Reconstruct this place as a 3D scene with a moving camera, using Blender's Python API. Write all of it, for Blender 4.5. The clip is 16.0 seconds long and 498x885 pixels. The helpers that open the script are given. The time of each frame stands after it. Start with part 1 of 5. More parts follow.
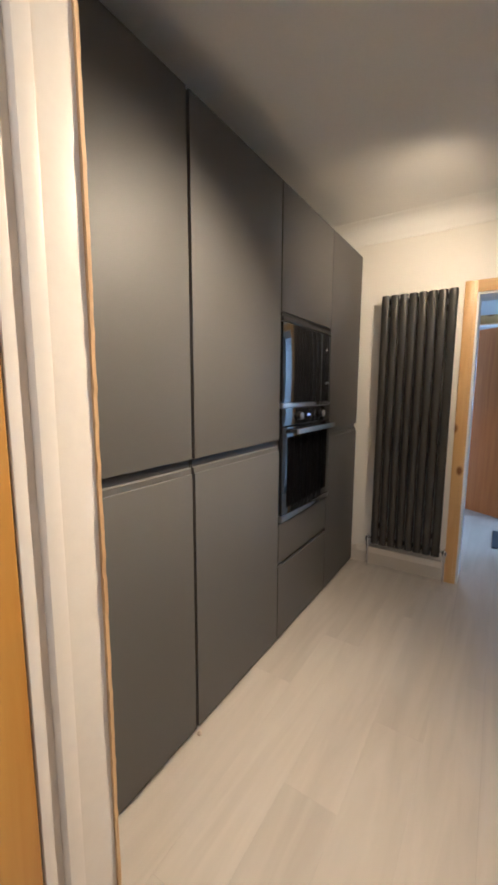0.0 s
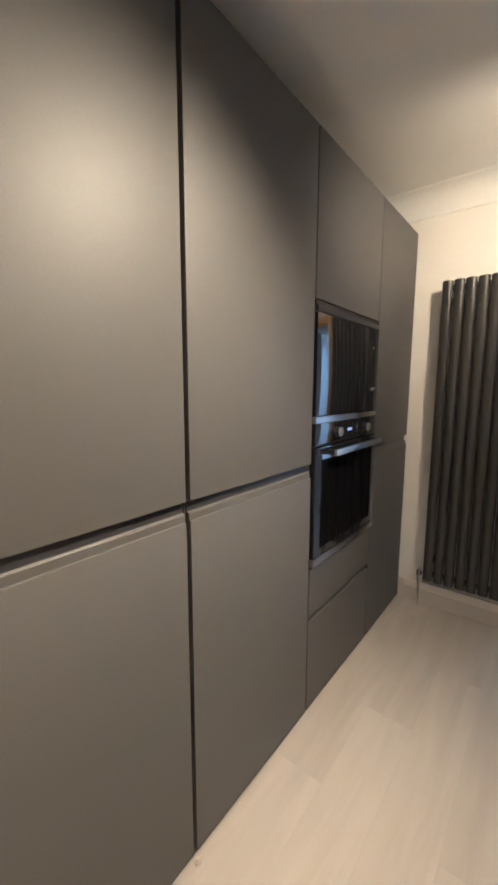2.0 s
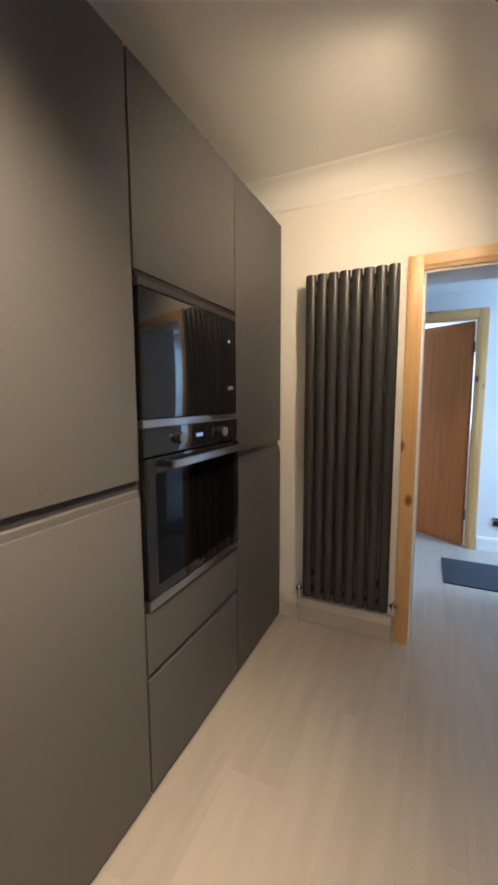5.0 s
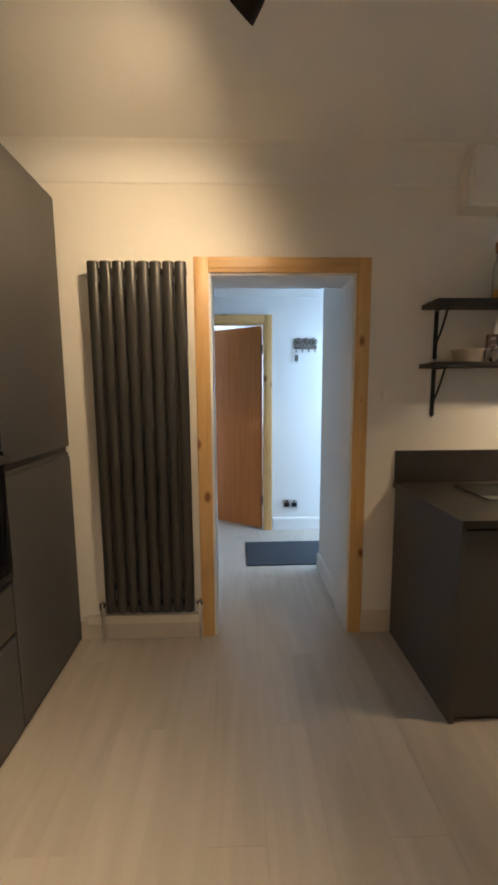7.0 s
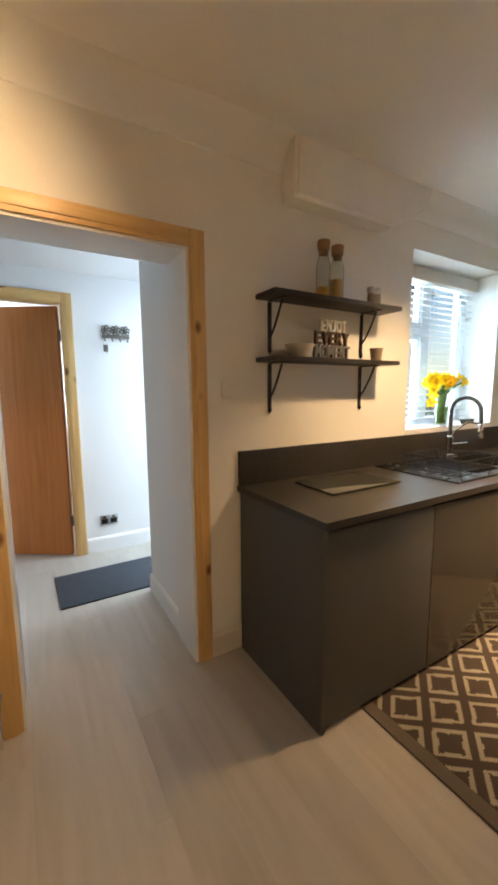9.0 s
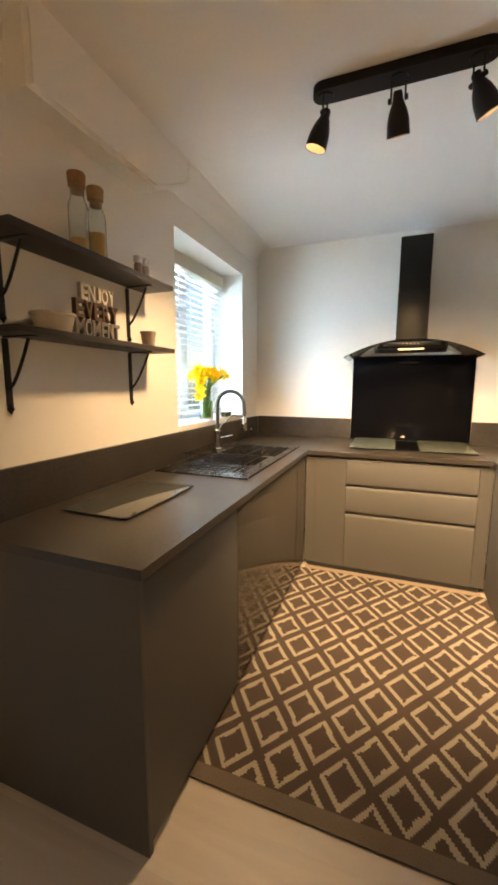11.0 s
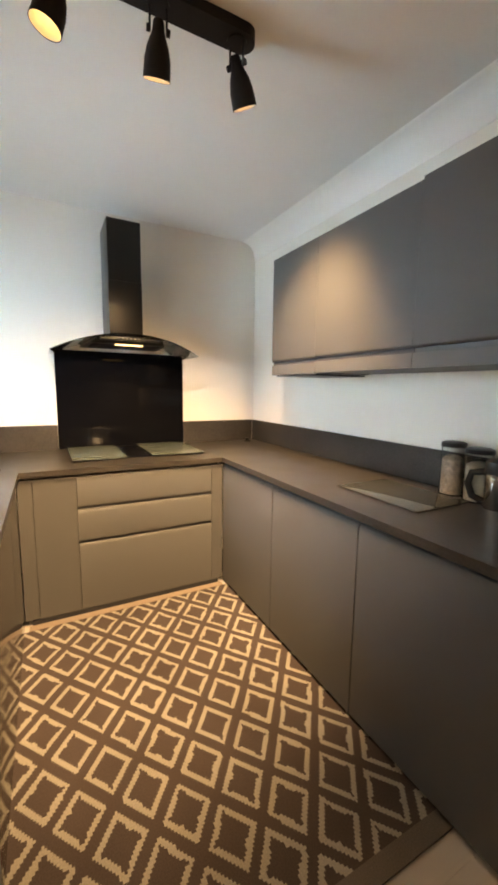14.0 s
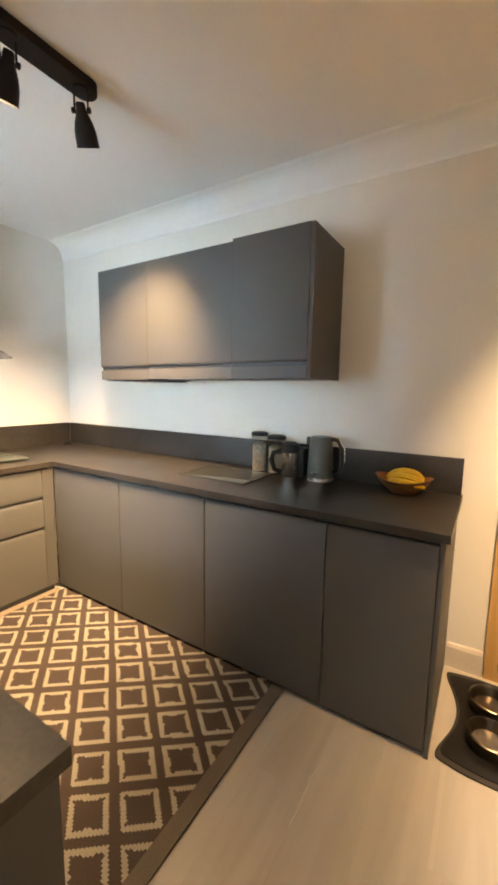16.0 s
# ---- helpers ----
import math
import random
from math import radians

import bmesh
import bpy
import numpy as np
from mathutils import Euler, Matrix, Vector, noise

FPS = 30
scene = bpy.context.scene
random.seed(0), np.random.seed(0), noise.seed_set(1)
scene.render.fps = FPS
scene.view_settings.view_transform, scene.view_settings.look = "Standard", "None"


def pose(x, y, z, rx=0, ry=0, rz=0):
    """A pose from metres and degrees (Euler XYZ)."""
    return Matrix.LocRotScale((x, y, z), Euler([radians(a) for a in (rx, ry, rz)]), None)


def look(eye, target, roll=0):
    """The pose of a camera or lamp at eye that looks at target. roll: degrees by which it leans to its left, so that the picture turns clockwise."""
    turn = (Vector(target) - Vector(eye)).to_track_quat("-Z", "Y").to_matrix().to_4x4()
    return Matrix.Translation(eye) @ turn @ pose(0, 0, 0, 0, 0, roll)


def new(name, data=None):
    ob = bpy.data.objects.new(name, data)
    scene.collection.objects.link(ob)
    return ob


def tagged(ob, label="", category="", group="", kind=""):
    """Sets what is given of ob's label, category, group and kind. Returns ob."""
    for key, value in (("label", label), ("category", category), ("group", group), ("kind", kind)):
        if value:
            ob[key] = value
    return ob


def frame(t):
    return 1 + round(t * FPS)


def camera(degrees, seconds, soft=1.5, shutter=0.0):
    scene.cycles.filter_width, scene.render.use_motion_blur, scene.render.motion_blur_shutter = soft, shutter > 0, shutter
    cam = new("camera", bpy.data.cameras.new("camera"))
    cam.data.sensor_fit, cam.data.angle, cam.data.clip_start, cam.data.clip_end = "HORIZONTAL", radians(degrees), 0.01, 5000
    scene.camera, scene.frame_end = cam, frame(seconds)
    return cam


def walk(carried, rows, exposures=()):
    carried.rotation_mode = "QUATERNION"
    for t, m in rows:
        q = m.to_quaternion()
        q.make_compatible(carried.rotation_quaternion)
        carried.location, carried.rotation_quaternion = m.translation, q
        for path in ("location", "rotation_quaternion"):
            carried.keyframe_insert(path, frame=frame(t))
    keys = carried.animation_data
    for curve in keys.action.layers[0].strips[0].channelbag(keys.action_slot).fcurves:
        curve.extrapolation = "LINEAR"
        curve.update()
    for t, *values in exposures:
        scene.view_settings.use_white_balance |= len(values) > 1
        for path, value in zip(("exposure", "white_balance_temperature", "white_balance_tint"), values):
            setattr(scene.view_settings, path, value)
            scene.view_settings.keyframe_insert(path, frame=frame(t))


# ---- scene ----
cam = camera(65.9, 16.0, soft=3.2)

PATH = [
    (0, (0.914, -2.961, 1.358), (-0.164, -1.298, 1.088), 0.2),
    (0.5, (0.851, -2.893, 1.371), (-0.25, -1.246, 1.098), 0.3),
    (1, (0.796, -2.822, 1.383), (-0.331, -1.193, 1.104), 0.3),
    (1.5, (0.757, -2.714, 1.394), (-0.417, -1.119, 1.112), 0.3),
    (2, (0.728, -2.585, 1.404), (-0.501, -1.032, 1.125), 0.1),
    (2.5, (0.723, -2.505, 1.416), (-0.536, -0.977, 1.136), 0.1),
    (3, (0.726, -2.425, 1.411), (-0.534, -0.897, 1.132), 0.1),
    (5.5, (0.818, -2.146, 1.353), (0.199, -0.259, 1.122), -0.3),
    (6, (0.839, -2.12, 1.365), (0.462, -0.171, 1.121), -0.2),
    (6.5, (0.857, -2.092, 1.359), (0.7, -0.113, 1.119), -0.2),
    (7, (0.879, -2.06, 1.374), (0.944, -0.077, 1.121), -0.4),
    (7.5, (0.905, -1.985, 1.361), (1.194, -0.023, 1.103), -0.5),
    (8, (0.888, -1.875, 1.363), (1.402, 0.04, 1.103), -0.4),
    (8.5, (0.854, -1.79, 1.371), (1.605, 0.044, 1.106), -0.4),
    (9, (0.825, -1.669, 1.359), (1.837, 0.035, 1.092), -0.4),
    (9.5, (0.846, -1.568, 1.344), (2.147, -0.074, 1.071), -0.2),
    (10, (0.908, -1.438, 1.342), (2.458, -0.205, 1.058), -0.1),
    (12.3, (1.147, -1.038, 1.335), (3.127, -1.075, 1.051), 0.6),
    (12.5, (1.185, -1.005, 1.336), (3.159, -1.169, 1.054), 0.7),
    (13, (1.252, -0.935, 1.342), (3.188, -1.349, 1.059), 0.8),
    (13.5, (1.34, -0.856, 1.353), (3.205, -1.517, 1.063), 0.8),
    (14, (1.407, -0.807, 1.335), (3.157, -1.735, 1.055), 0.8),
    (14.5, (1.468, -0.745, 1.319), (3.058, -1.929, 1.053), 0.6),
    (15, (1.447, -0.694, 1.364), (2.857, -2.087, 1.093), 0.8),
    (15.5, (1.396, -0.566, 1.366), (2.597, -2.141, 1.092), 0.8),
    (16, (1.304, -0.397, 1.359), (2.348, -2.082, 1.092), 0.9),
]
EXPOSURES = [(0.0, 0.1, 5200, 11), (1.5, 0.38, 5100, 10), (3.0, 0.3, 5100, 10), (5.5, 0.12, 5700, 11), (6.5, -0.13, 6000, 10), (7.5, 0.02, 6500, 11), (9.0, 0.34, 7500, 15), (10.0, 0.60, 7900, 16), (12.3, 0.44, 8000, 16), (14.5, 0.63, 8100, 16), (16.0, 0.86, 7700, 14)]
walk(cam, [(t, look(eye, target, roll)) for t, eye, target, roll in PATH], EXPOSURES)

# ---- light ----
world = bpy.data.worlds.new("world")
scene.world = world
world.use_nodes = True
wn = world.node_tree
sky = wn.nodes.new("ShaderNodeTexSky")
sky.sky_type = "NISHITA"
sky.sun_disc = False
sky.sun_elevation, sky.sun_rotation = radians(35), radians(200)
wn.links.new(sky.outputs[0], wn.nodes["Background"].inputs[0])
wn.nodes["Background"].inputs[1].default_value = 0.10

sun = new("sun", bpy.data.lights.new("sun", "SUN"))
sun.data.energy, sun.data.angle, sun.data.color = 1.1, radians(12), (1.0, 0.95, 0.88)
sun.matrix_world = look((-3, -8, 8), (0, 0, 0))

WARM = (1.0, 0.71, 0.40)


def spot(name, eye, target, watts, cone=118, blend=0.8, color=WARM, radius=0.065):
    lamp = new(name, bpy.data.lights.new(name, "SPOT"))
    lamp.data.energy, lamp.data.color, lamp.data.shadow_soft_size = watts, color, radius
    lamp.data.spot_size, lamp.data.spot_blend = radians(cone), blend
    lamp.matrix_world = look(eye, target)
    return lamp


def area(name, eye, target, sx, sy, watts, color):
    lamp = new(name, bpy.data.lights.new(name, "AREA"))
    lamp.data.shape, lamp.data.size, lamp.data.size_y = "RECTANGLE", sx, sy
    lamp.data.energy, lamp.data.color = watts, color
    lamp.matrix_world = look(eye, target)
    return lamp


# track heads: joint under the rail, and the point each head is turned to
CEIL = 2.540
HEADS_E = [((2.75, -0.90, 2.462), (2.82, -0.38, 0.95), 120, 96), ((2.75, -1.18, 2.462), (3.72, -1.30, 0.55), 165, 88), ((2.75, -1.45, 2.462), (3.14, -2.06, 1.25), 215, 74)]
HEADS_W = [((0.97, -1.00, 2.450), (0.02, -0.10, 1.58), 62, 140), ((0.97, -1.30, 2.450), (3.75, -1.30, 0.45), 430, 60), ((0.97, -1.60, 2.450), (0.06, -2.30, 0.48), 245, 110)]
for a, b, w, cone in HEADS_E + HEADS_W:
    d = (Vector(b) - Vector(a)).normalized()
    spot("track_spot", Vector(a) + Vector((0, 0, -0.03)) + d * 0.115, b, w, cone, 1.0)
spot("hood_lamp", (4.02, -1.31, 1.585), (4.0, -1.31, 0.87), 10, 150, 0.6)
area("window_daylight", (3.22, 0.85, 1.42), (3.05, -1.5, 2.10), 0.66, 0.9, 106, (0.47, 0.74, 1.0)).data.spread = radians(140)
area("window_skylight", (3.62, 0.95, 2.78), (3.58, 0.05, 1.45), 1.3, 0.5, 70, (0.46, 0.73, 1.0))
area("hall_daylight", (2.68, 1.2, 1.60), (1.10, 1.05, 0.10), 0.8, 1.1, 33, (0.57, 0.79, 1.0))
area("hall_room_daylight", (0.3, 3.9, 1.5), (0.6, 2.0, 1.2), 1.2, 1.2, 45, (0.66, 0.83, 1.0))

# fill added behind the start of the path to brighten the door lining
area("passage_fill", (0.9, -3.5, 2.36), (0.9, -3.5, 0), 0.25, 0.25, 9.5, (1.0, 0.88, 0.74))

# ---- materials ----


def link(nt, a, b):
    nt.links.new(a, b)


def mat(name, color, rough=0.5, metal=0.0, vary=0.06, scale=3.0, fine=60.0, bump=0.0, spec=0.5, stretch=(1, 1, 1), rough_vary=0.06, coat=0.0):
    m = bpy.data.materials.new(name)
    m.use_nodes = True
    nt = m.node_tree
    p = nt.nodes["Principled BSDF"]
    p.inputs["Metallic"].default_value = metal
    p.inputs["Specular IOR Level"].default_value = spec
    p.inputs["Coat Weight"].default_value = coat
    tc = nt.nodes.new("ShaderNodeTexCoord")
    mp = nt.nodes.new("ShaderNodeMapping")
    mp.inputs["Scale"].default_value = stretch
    link(nt, tc.outputs["Object"], mp.inputs[0])
    n1 = nt.nodes.new("ShaderNodeTexNoise")
    n1.inputs["Scale"].default_value, n1.inputs["Detail"].default_value = scale, 4
    n2 = nt.nodes.new("ShaderNodeTexNoise")
    n2.inputs["Scale"].default_value, n2.inputs["Detail"].default_value = fine, 3
    link(nt, mp.outputs[0], n1.inputs["Vector"])
    link(nt, mp.outputs[0], n2.inputs["Vector"])
    add = nt.nodes.new("ShaderNodeMath")
    add.operation = "ADD"
    link(nt, n1.outputs["Fac"], add.inputs[0])
    link(nt, n2.outputs["Fac"], add.inputs[1])
    ramp = nt.nodes.new("ShaderNodeMapRange")
    ramp.inputs["From Min"].default_value, ramp.inputs["From Max"].default_value = 0.6, 1.4
    ramp.inputs["To Min"].default_value, ramp.inputs["To Max"].default_value = 1 - vary, 1 + vary
    link(nt, add.outputs[0], ramp.inputs["Value"])
    mul = nt.nodes.new("ShaderNodeVectorMath")
    mul.operation = "SCALE"
    mul.inputs[0].default_value = color
    link(nt, ramp.outputs[0], mul.inputs["Scale"])
    link(nt, mul.outputs[0], p.inputs["Base Color"])
    rr = nt.nodes.new("ShaderNodeMapRange")
    rr.inputs["To Min"].default_value, rr.inputs["To Max"].default_value = max(rough - rough_vary, 0.02), min(rough + rough_vary, 1)
    link(nt, n1.outputs["Fac"], rr.inputs["Value"])
    link(nt, rr.outputs[0], p.inputs["Roughness"])
    if bump:
        b = nt.nodes.new("ShaderNodeBump")
        b.inputs["Strength"].default_value, b.inputs["Distance"].default_value = bump, 0.002
        link(nt, n2.outputs["Fac"], b.inputs["Height"])
        link(nt, b.outputs[0], p.inputs["Normal"])
    return m


def wood(name, dark, light, rough, grain, rings=9.0, knots=0.0, island=0.0, bump=0.12):
    """Grain runs along the axis whose entry in grain is smallest."""
    m = bpy.data.materials.new(name)
    m.use_nodes = True
    nt = m.node_tree
    p = nt.nodes["Principled BSDF"]
    p.inputs["Roughness"].default_value = rough
    tc = nt.nodes.new("ShaderNodeTexCoord")
    info = nt.nodes.new("ShaderNodeObjectInfo")
    shift = nt.nodes.new("ShaderNodeVectorMath")
    shift.operation = "MULTIPLY_ADD"
    shift.inputs[1].default_value = (17, 31, 7)
    link(nt, info.outputs["Random"], shift.inputs[0])
    link(nt, tc.outputs["Object"], shift.inputs[2])
    mp = nt.nodes.new("ShaderNodeMapping")
    mp.inputs["Scale"].default_value = grain
    link(nt, shift.outputs[0], mp.inputs[0])
    n1 = nt.nodes.new("ShaderNodeTexNoise")
    n1.inputs["Scale"].default_value, n1.inputs["Detail"].default_value, n1.inputs["Distortion"].default_value = rings, 6, 0.8
    link(nt, mp.outputs[0], n1.inputs["Vector"])
    ramp = nt.nodes.new("ShaderNodeValToRGB")
    ramp.color_ramp.elements[0].position, ramp.color_ramp.elements[1].position = 0.3, 0.7
    ramp.color_ramp.elements[0].color, ramp.color_ramp.elements[1].color = (*dark, 1), (*light, 1)
    link(nt, n1.outputs["Fac"], ramp.inputs[0])
    out = ramp.outputs[0]
    if island:
        mr = nt.nodes.new("ShaderNodeMapRange")
        mr.inputs["To Min"].default_value, mr.inputs["To Max"].default_value = 1 - island, 1 + island
        link(nt, info.outputs["Random"], mr.inputs["Value"])
        sc = nt.nodes.new("ShaderNodeVectorMath")
        sc.operation = "SCALE"
        link(nt, out, sc.inputs[0])
        link(nt, mr.outputs[0], sc.inputs["Scale"])
        out = sc.outputs[0]
    if knots:
        vm = nt.nodes.new("ShaderNodeMapping")
        vm.inputs["Scale"].default_value = tuple(1.0 if g > min(grain) else 0.6 for g in grain)
        link(nt, shift.outputs[0], vm.inputs[0])
        vo = nt.nodes.new("ShaderNodeTexVoronoi")
        vo.inputs["Scale"].default_value = knots
        link(nt, vm.outputs[0], vo.inputs["Vector"])
        kr = nt.nodes.new("ShaderNodeMapRange")
        kr.inputs["From Min"].default_value, kr.inputs["From Max"].default_value = 0.085, 0.18
        link(nt, vo.outputs["Distance"], kr.inputs["Value"])
        mix = nt.nodes.new("ShaderNodeMix")
        mix.data_type = "RGBA"
        mix.inputs["A"].default_value = (0.22, 0.085, 0.022, 1)
        link(nt, kr.outputs[0], mix.inputs["Factor"])
        link(nt, out, mix.inputs["B"])
        out = mix.outputs["Result"]
    link(nt, out, p.inputs["Base Color"])
    b = nt.nodes.new("ShaderNodeBump")
    b.inputs["Strength"].default_value, b.inputs["Distance"].default_value = bump, 0.001
    link(nt, n1.outputs["Fac"], b.inputs["Height"])
    link(nt, b.outputs[0], p.inputs["Normal"])
    return m


def glass(name, color=(0.95, 0.98, 0.97), rough=0.0):
    m = bpy.data.materials.new(name)
    m.use_nodes = True
    p = m.node_tree.nodes["Principled BSDF"]
    p.inputs["Base Color"].default_value = (*color, 1)
    p.inputs["Transmission Weight"].default_value = 1.0
    p.inputs["Roughness"].default_value = rough
    p.inputs["IOR"].default_value = 1.45
    return m


def glow(name, color, strength):
    m = bpy.data.materials.new(name)
    m.use_nodes = True
    p = m.node_tree.nodes["Principled BSDF"]
    p.inputs["Base Color"].default_value = (*color, 1)
    p.inputs["Emission Color"].default_value = (*color, 1)
    p.inputs["Emission Strength"].default_value = strength
    return m


WALL = mat("wall_paint", (0.83, 0.80, 0.745), 0.75, vary=0.02, scale=1.5, fine=140, bump=0.10, spec=0.25)
CEILING = mat("ceiling_paint", (0.87, 0.855, 0.825), 0.8, vary=0.02, scale=1.2, fine=110, bump=0.08, spec=0.2)
HALLWALL = mat("hall_paint", (0.80, 0.81, 0.82), 0.7, vary=0.02, scale=1.5, fine=140, bump=0.08, spec=0.25)
GLOSSPAINT = mat("white_gloss_paint", (0.80, 0.74, 0.66), 0.38, vary=0.03, scale=4, fine=45, bump=0.10)
SKIRT = mat("skirting_paint", (0.66, 0.60, 0.52), 0.45, vary=0.04, scale=5, fine=60, bump=0.06)
UPVC = mat("white_plastic", (0.82, 0.83, 0.84), 0.35, vary=0.015)
BLIND = mat("blind_slat_white", (0.80, 0.80, 0.79), 0.5, vary=0.02)


def let_light_through(m, color, share):
    nt = m.node_tree
    tl = nt.nodes.new("ShaderNodeBsdfTranslucent")
    tl.inputs["Color"].default_value = (*color, 1)
    mix = nt.nodes.new("ShaderNodeMixShader")
    mix.inputs[0].default_value = share
    link(nt, nt.nodes["Principled BSDF"].outputs[0], mix.inputs[1])
    link(nt, tl.outputs[0], mix.inputs[2])
    link(nt, mix.outputs[0], nt.nodes["Material Output"].inputs["Surface"])


let_light_through(BLIND, (0.85, 0.86, 0.88), 0.22)
CAB = mat("matte_cabinet_front", (0.080, 0.077, 0.0745), 0.54, vary=0.06, scale=1.3, fine=220, bump=0.04, spec=0.50, rough_vary=0.05)
CABGLOSS = mat("gloss_cabinet_front", (0.058, 0.051, 0.044), 0.10, vary=0.03, scale=1.5, fine=200, spec=0.6, rough_vary=0.03)
CABIN = mat("cabinet_carcass", (0.055, 0.05, 0.046), 0.6, vary=0.05)
RAILMAT = mat("grip_channel", (0.055, 0.055, 0.06), 0.35, metal=0.4, vary=0.04)
WORKTOP = mat("worktop_laminate", (0.038, 0.033, 0.029), 0.34, vary=0.42, scale=5, fine=90, bump=0.05, spec=0.45, rough_vary=0.08)
BLACKGLASS = mat("black_glass", (0.004, 0.004, 0.005), 0.045, vary=0.0, spec=0.11, rough_vary=0.015)
OVENGLASS = mat("oven_glass", (0.010, 0.011, 0.014), 0.035, vary=0.0, spec=0.5, rough_vary=0.01)
OVENGLASS.node_tree.nodes["Principled BSDF"].inputs["IOR"].default_value = 1.75
STEEL = mat("brushed_steel", (0.62, 0.61, 0.60), 0.28, metal=1.0, vary=0.05, scale=4, fine=300, stretch=(1, 0.05, 1))
CHROME = mat("chrome", (0.82, 0.82, 0.83), 0.08, metal=1.0, vary=0.02, rough_vary=0.03)
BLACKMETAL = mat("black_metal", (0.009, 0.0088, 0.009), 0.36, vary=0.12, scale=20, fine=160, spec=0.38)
LAMPMETAL = mat("bronze_black_metal", (0.0125, 0.0088, 0.0085), 0.55, vary=0.12, scale=12, fine=120, spec=0.22)
HOODBLACK = mat("gloss_black_metal", (0.006, 0.0055, 0.005), 0.33, vary=0.1, scale=6, fine=120, spec=0.30)
PETMAT = mat("black_feeding_mat", (0.007, 0.006, 0.006), 0.5, vary=0.15, spec=0.25)
POTSTEEL = mat("polished_pot_steel", (0.60, 0.58, 0.55), 0.16, metal=1.0, vary=0.06)
RADPAINT = mat("anthracite_enamel", (0.034, 0.033, 0.032), 0.34, vary=0.05, scale=5, fine=180, spec=0.55)
SINKMAT = mat("black_composite", (0.014, 0.014, 0.015), 0.26, vary=0.15, scale=20, fine=240, bump=0.06)
RUBBER = mat("black_rubber", (0.022, 0.022, 0.024), 0.55, vary=0.1)
SHELFWOOD = mat("dark_shelf_board", (0.030, 0.026, 0.026), 0.5, vary=0.15, scale=8, fine=90, stretch=(0.15, 1, 1), bump=0.08)
MATFAB = mat("door_mat_fibre", (0.035, 0.042, 0.055), 0.9, vary=0.25, scale=12, fine=260, bump=0.5)
PINE = wood("varnished_pine", (0.58, 0.338, 0.125), (0.72, 0.465, 0.20), 0.36, (9, 9, 0.5), 3.0, knots=7.5)
PINE_H = wood("varnished_pine_head", (0.58, 0.338, 0.125), (0.72, 0.465, 0.20), 0.36, (0.5, 9, 9), 3.0, knots=7.5)
RAWPINE = wood("raw_pine", (0.42, 0.25, 0.11), (0.62, 0.42, 0.22), 0.7, (14, 14, 0.8), 3.0, bump=0.4)
DOORWOOD = wood("orange_brown_veneer", (0.44, 0.145, 0.033), (0.55, 0.205, 0.052), 0.42, (12, 12, 0.6), 3.0)
DOOR2WOOD = wood("honey_veneer", (0.44, 0.21, 0.035), (0.57, 0.31, 0.065), 0.40, (12, 12, 0.6), 3.0)
FLOORWOOD = wood("pale_oak_laminate", (0.405, 0.366, 0.322), (0.485, 0.445, 0.396), 0.38, (5, 0.5, 5), 2.4, island=0.035, bump=0.03)
BOWLWOOD = wood("bowl_wood", (0.16, 0.06, 0.018), (0.30, 0.13, 0.045), 0.35, (2, 2, 12), 5.0)
CORK = mat("cork", (0.30, 0.165, 0.075), 0.8, vary=0.3, scale=60, fine=200, bump=0.3)
CLEAR = glass("clear_glass")
BOARDGLASS = mat("frosted_glass_board", (0.085, 0.100, 0.088), 0.24, vary=0.04, spec=0.30)
CLEARBOARD = mat("toughened_glass_board", (0.050, 0.052, 0.048), 0.07, vary=0.03, spec=0.6, rough_vary=0.02)
HOODGLASS = glass("smoked_glass", (0.26, 0.27, 0.26))
WATERGLASS = glass("green_stem_water", (0.75, 0.92, 0.55))
PASTA = mat("pasta", (0.74, 0.42, 0.08), 0.6, vary=0.3, scale=70, fine=200, bump=0.6)
STONEWARE = mat("cream_stoneware", (0.55, 0.48, 0.38), 0.5, vary=0.08, scale=10)
TAUPEPOT = mat("taupe_pot", (0.26, 0.20, 0.15), 0.55, vary=0.1, scale=14)
WHITELETTER = mat("white_letters", (0.78, 0.74, 0.66), 0.5, vary=0.03)
BROWNLETTER = mat("brown_letters", (0.11, 0.065, 0.040), 0.55, vary=0.15, scale=30)
GREYLETTER = mat("grey_letters", (0.20, 0.185, 0.17), 0.55, vary=0.1, scale=30)
YELLOWPETAL = mat("daffodil_yellow", (0.92, 0.72, 0.025), 0.5, vary=0.12, scale=30)
TRUMPET = mat("daffodil_trumpet", (0.90, 0.62, 0.018), 0.5, vary=0.1, scale=30)
STEM = mat("green_stem", (0.13, 0.24, 0.035), 0.5, vary=0.2, scale=25)
BANANA = mat("banana_skin", (0.72, 0.46, 0.03), 0.5, vary=0.15, scale=18, fine=90)
KETTLEMAT = mat("grey_kettle_enamel", (0.080, 0.094, 0.088), 0.35, vary=0.05)
SNACK = mat("wrapped_snacks", (0.62, 0.53, 0.45), 0.5, vary=0.45, scale=28, fine=70)
BULB = glow("lit_bulb", (1.0, 0.72, 0.36), 5.0)
BOWLSTEEL = mat("warm_dull_steel", (0.17, 0.145, 0.115), 0.30, metal=1.0, vary=0.15, scale=12)
REFLECTOR = mat("lamp_inside", (0.75, 0.68, 0.55), 0.4, vary=0.02)
HOODLIGHT = glow("hood_light_strip", (1.0, 0.70, 0.32), 2.4)
DISPLAY = glow("blue_display", (0.30, 0.42, 0.85), 0.3)
SWITCHPL = mat("cream_switch_plastic", (0.84, 0.81, 0.75), 0.4, vary=0.02)
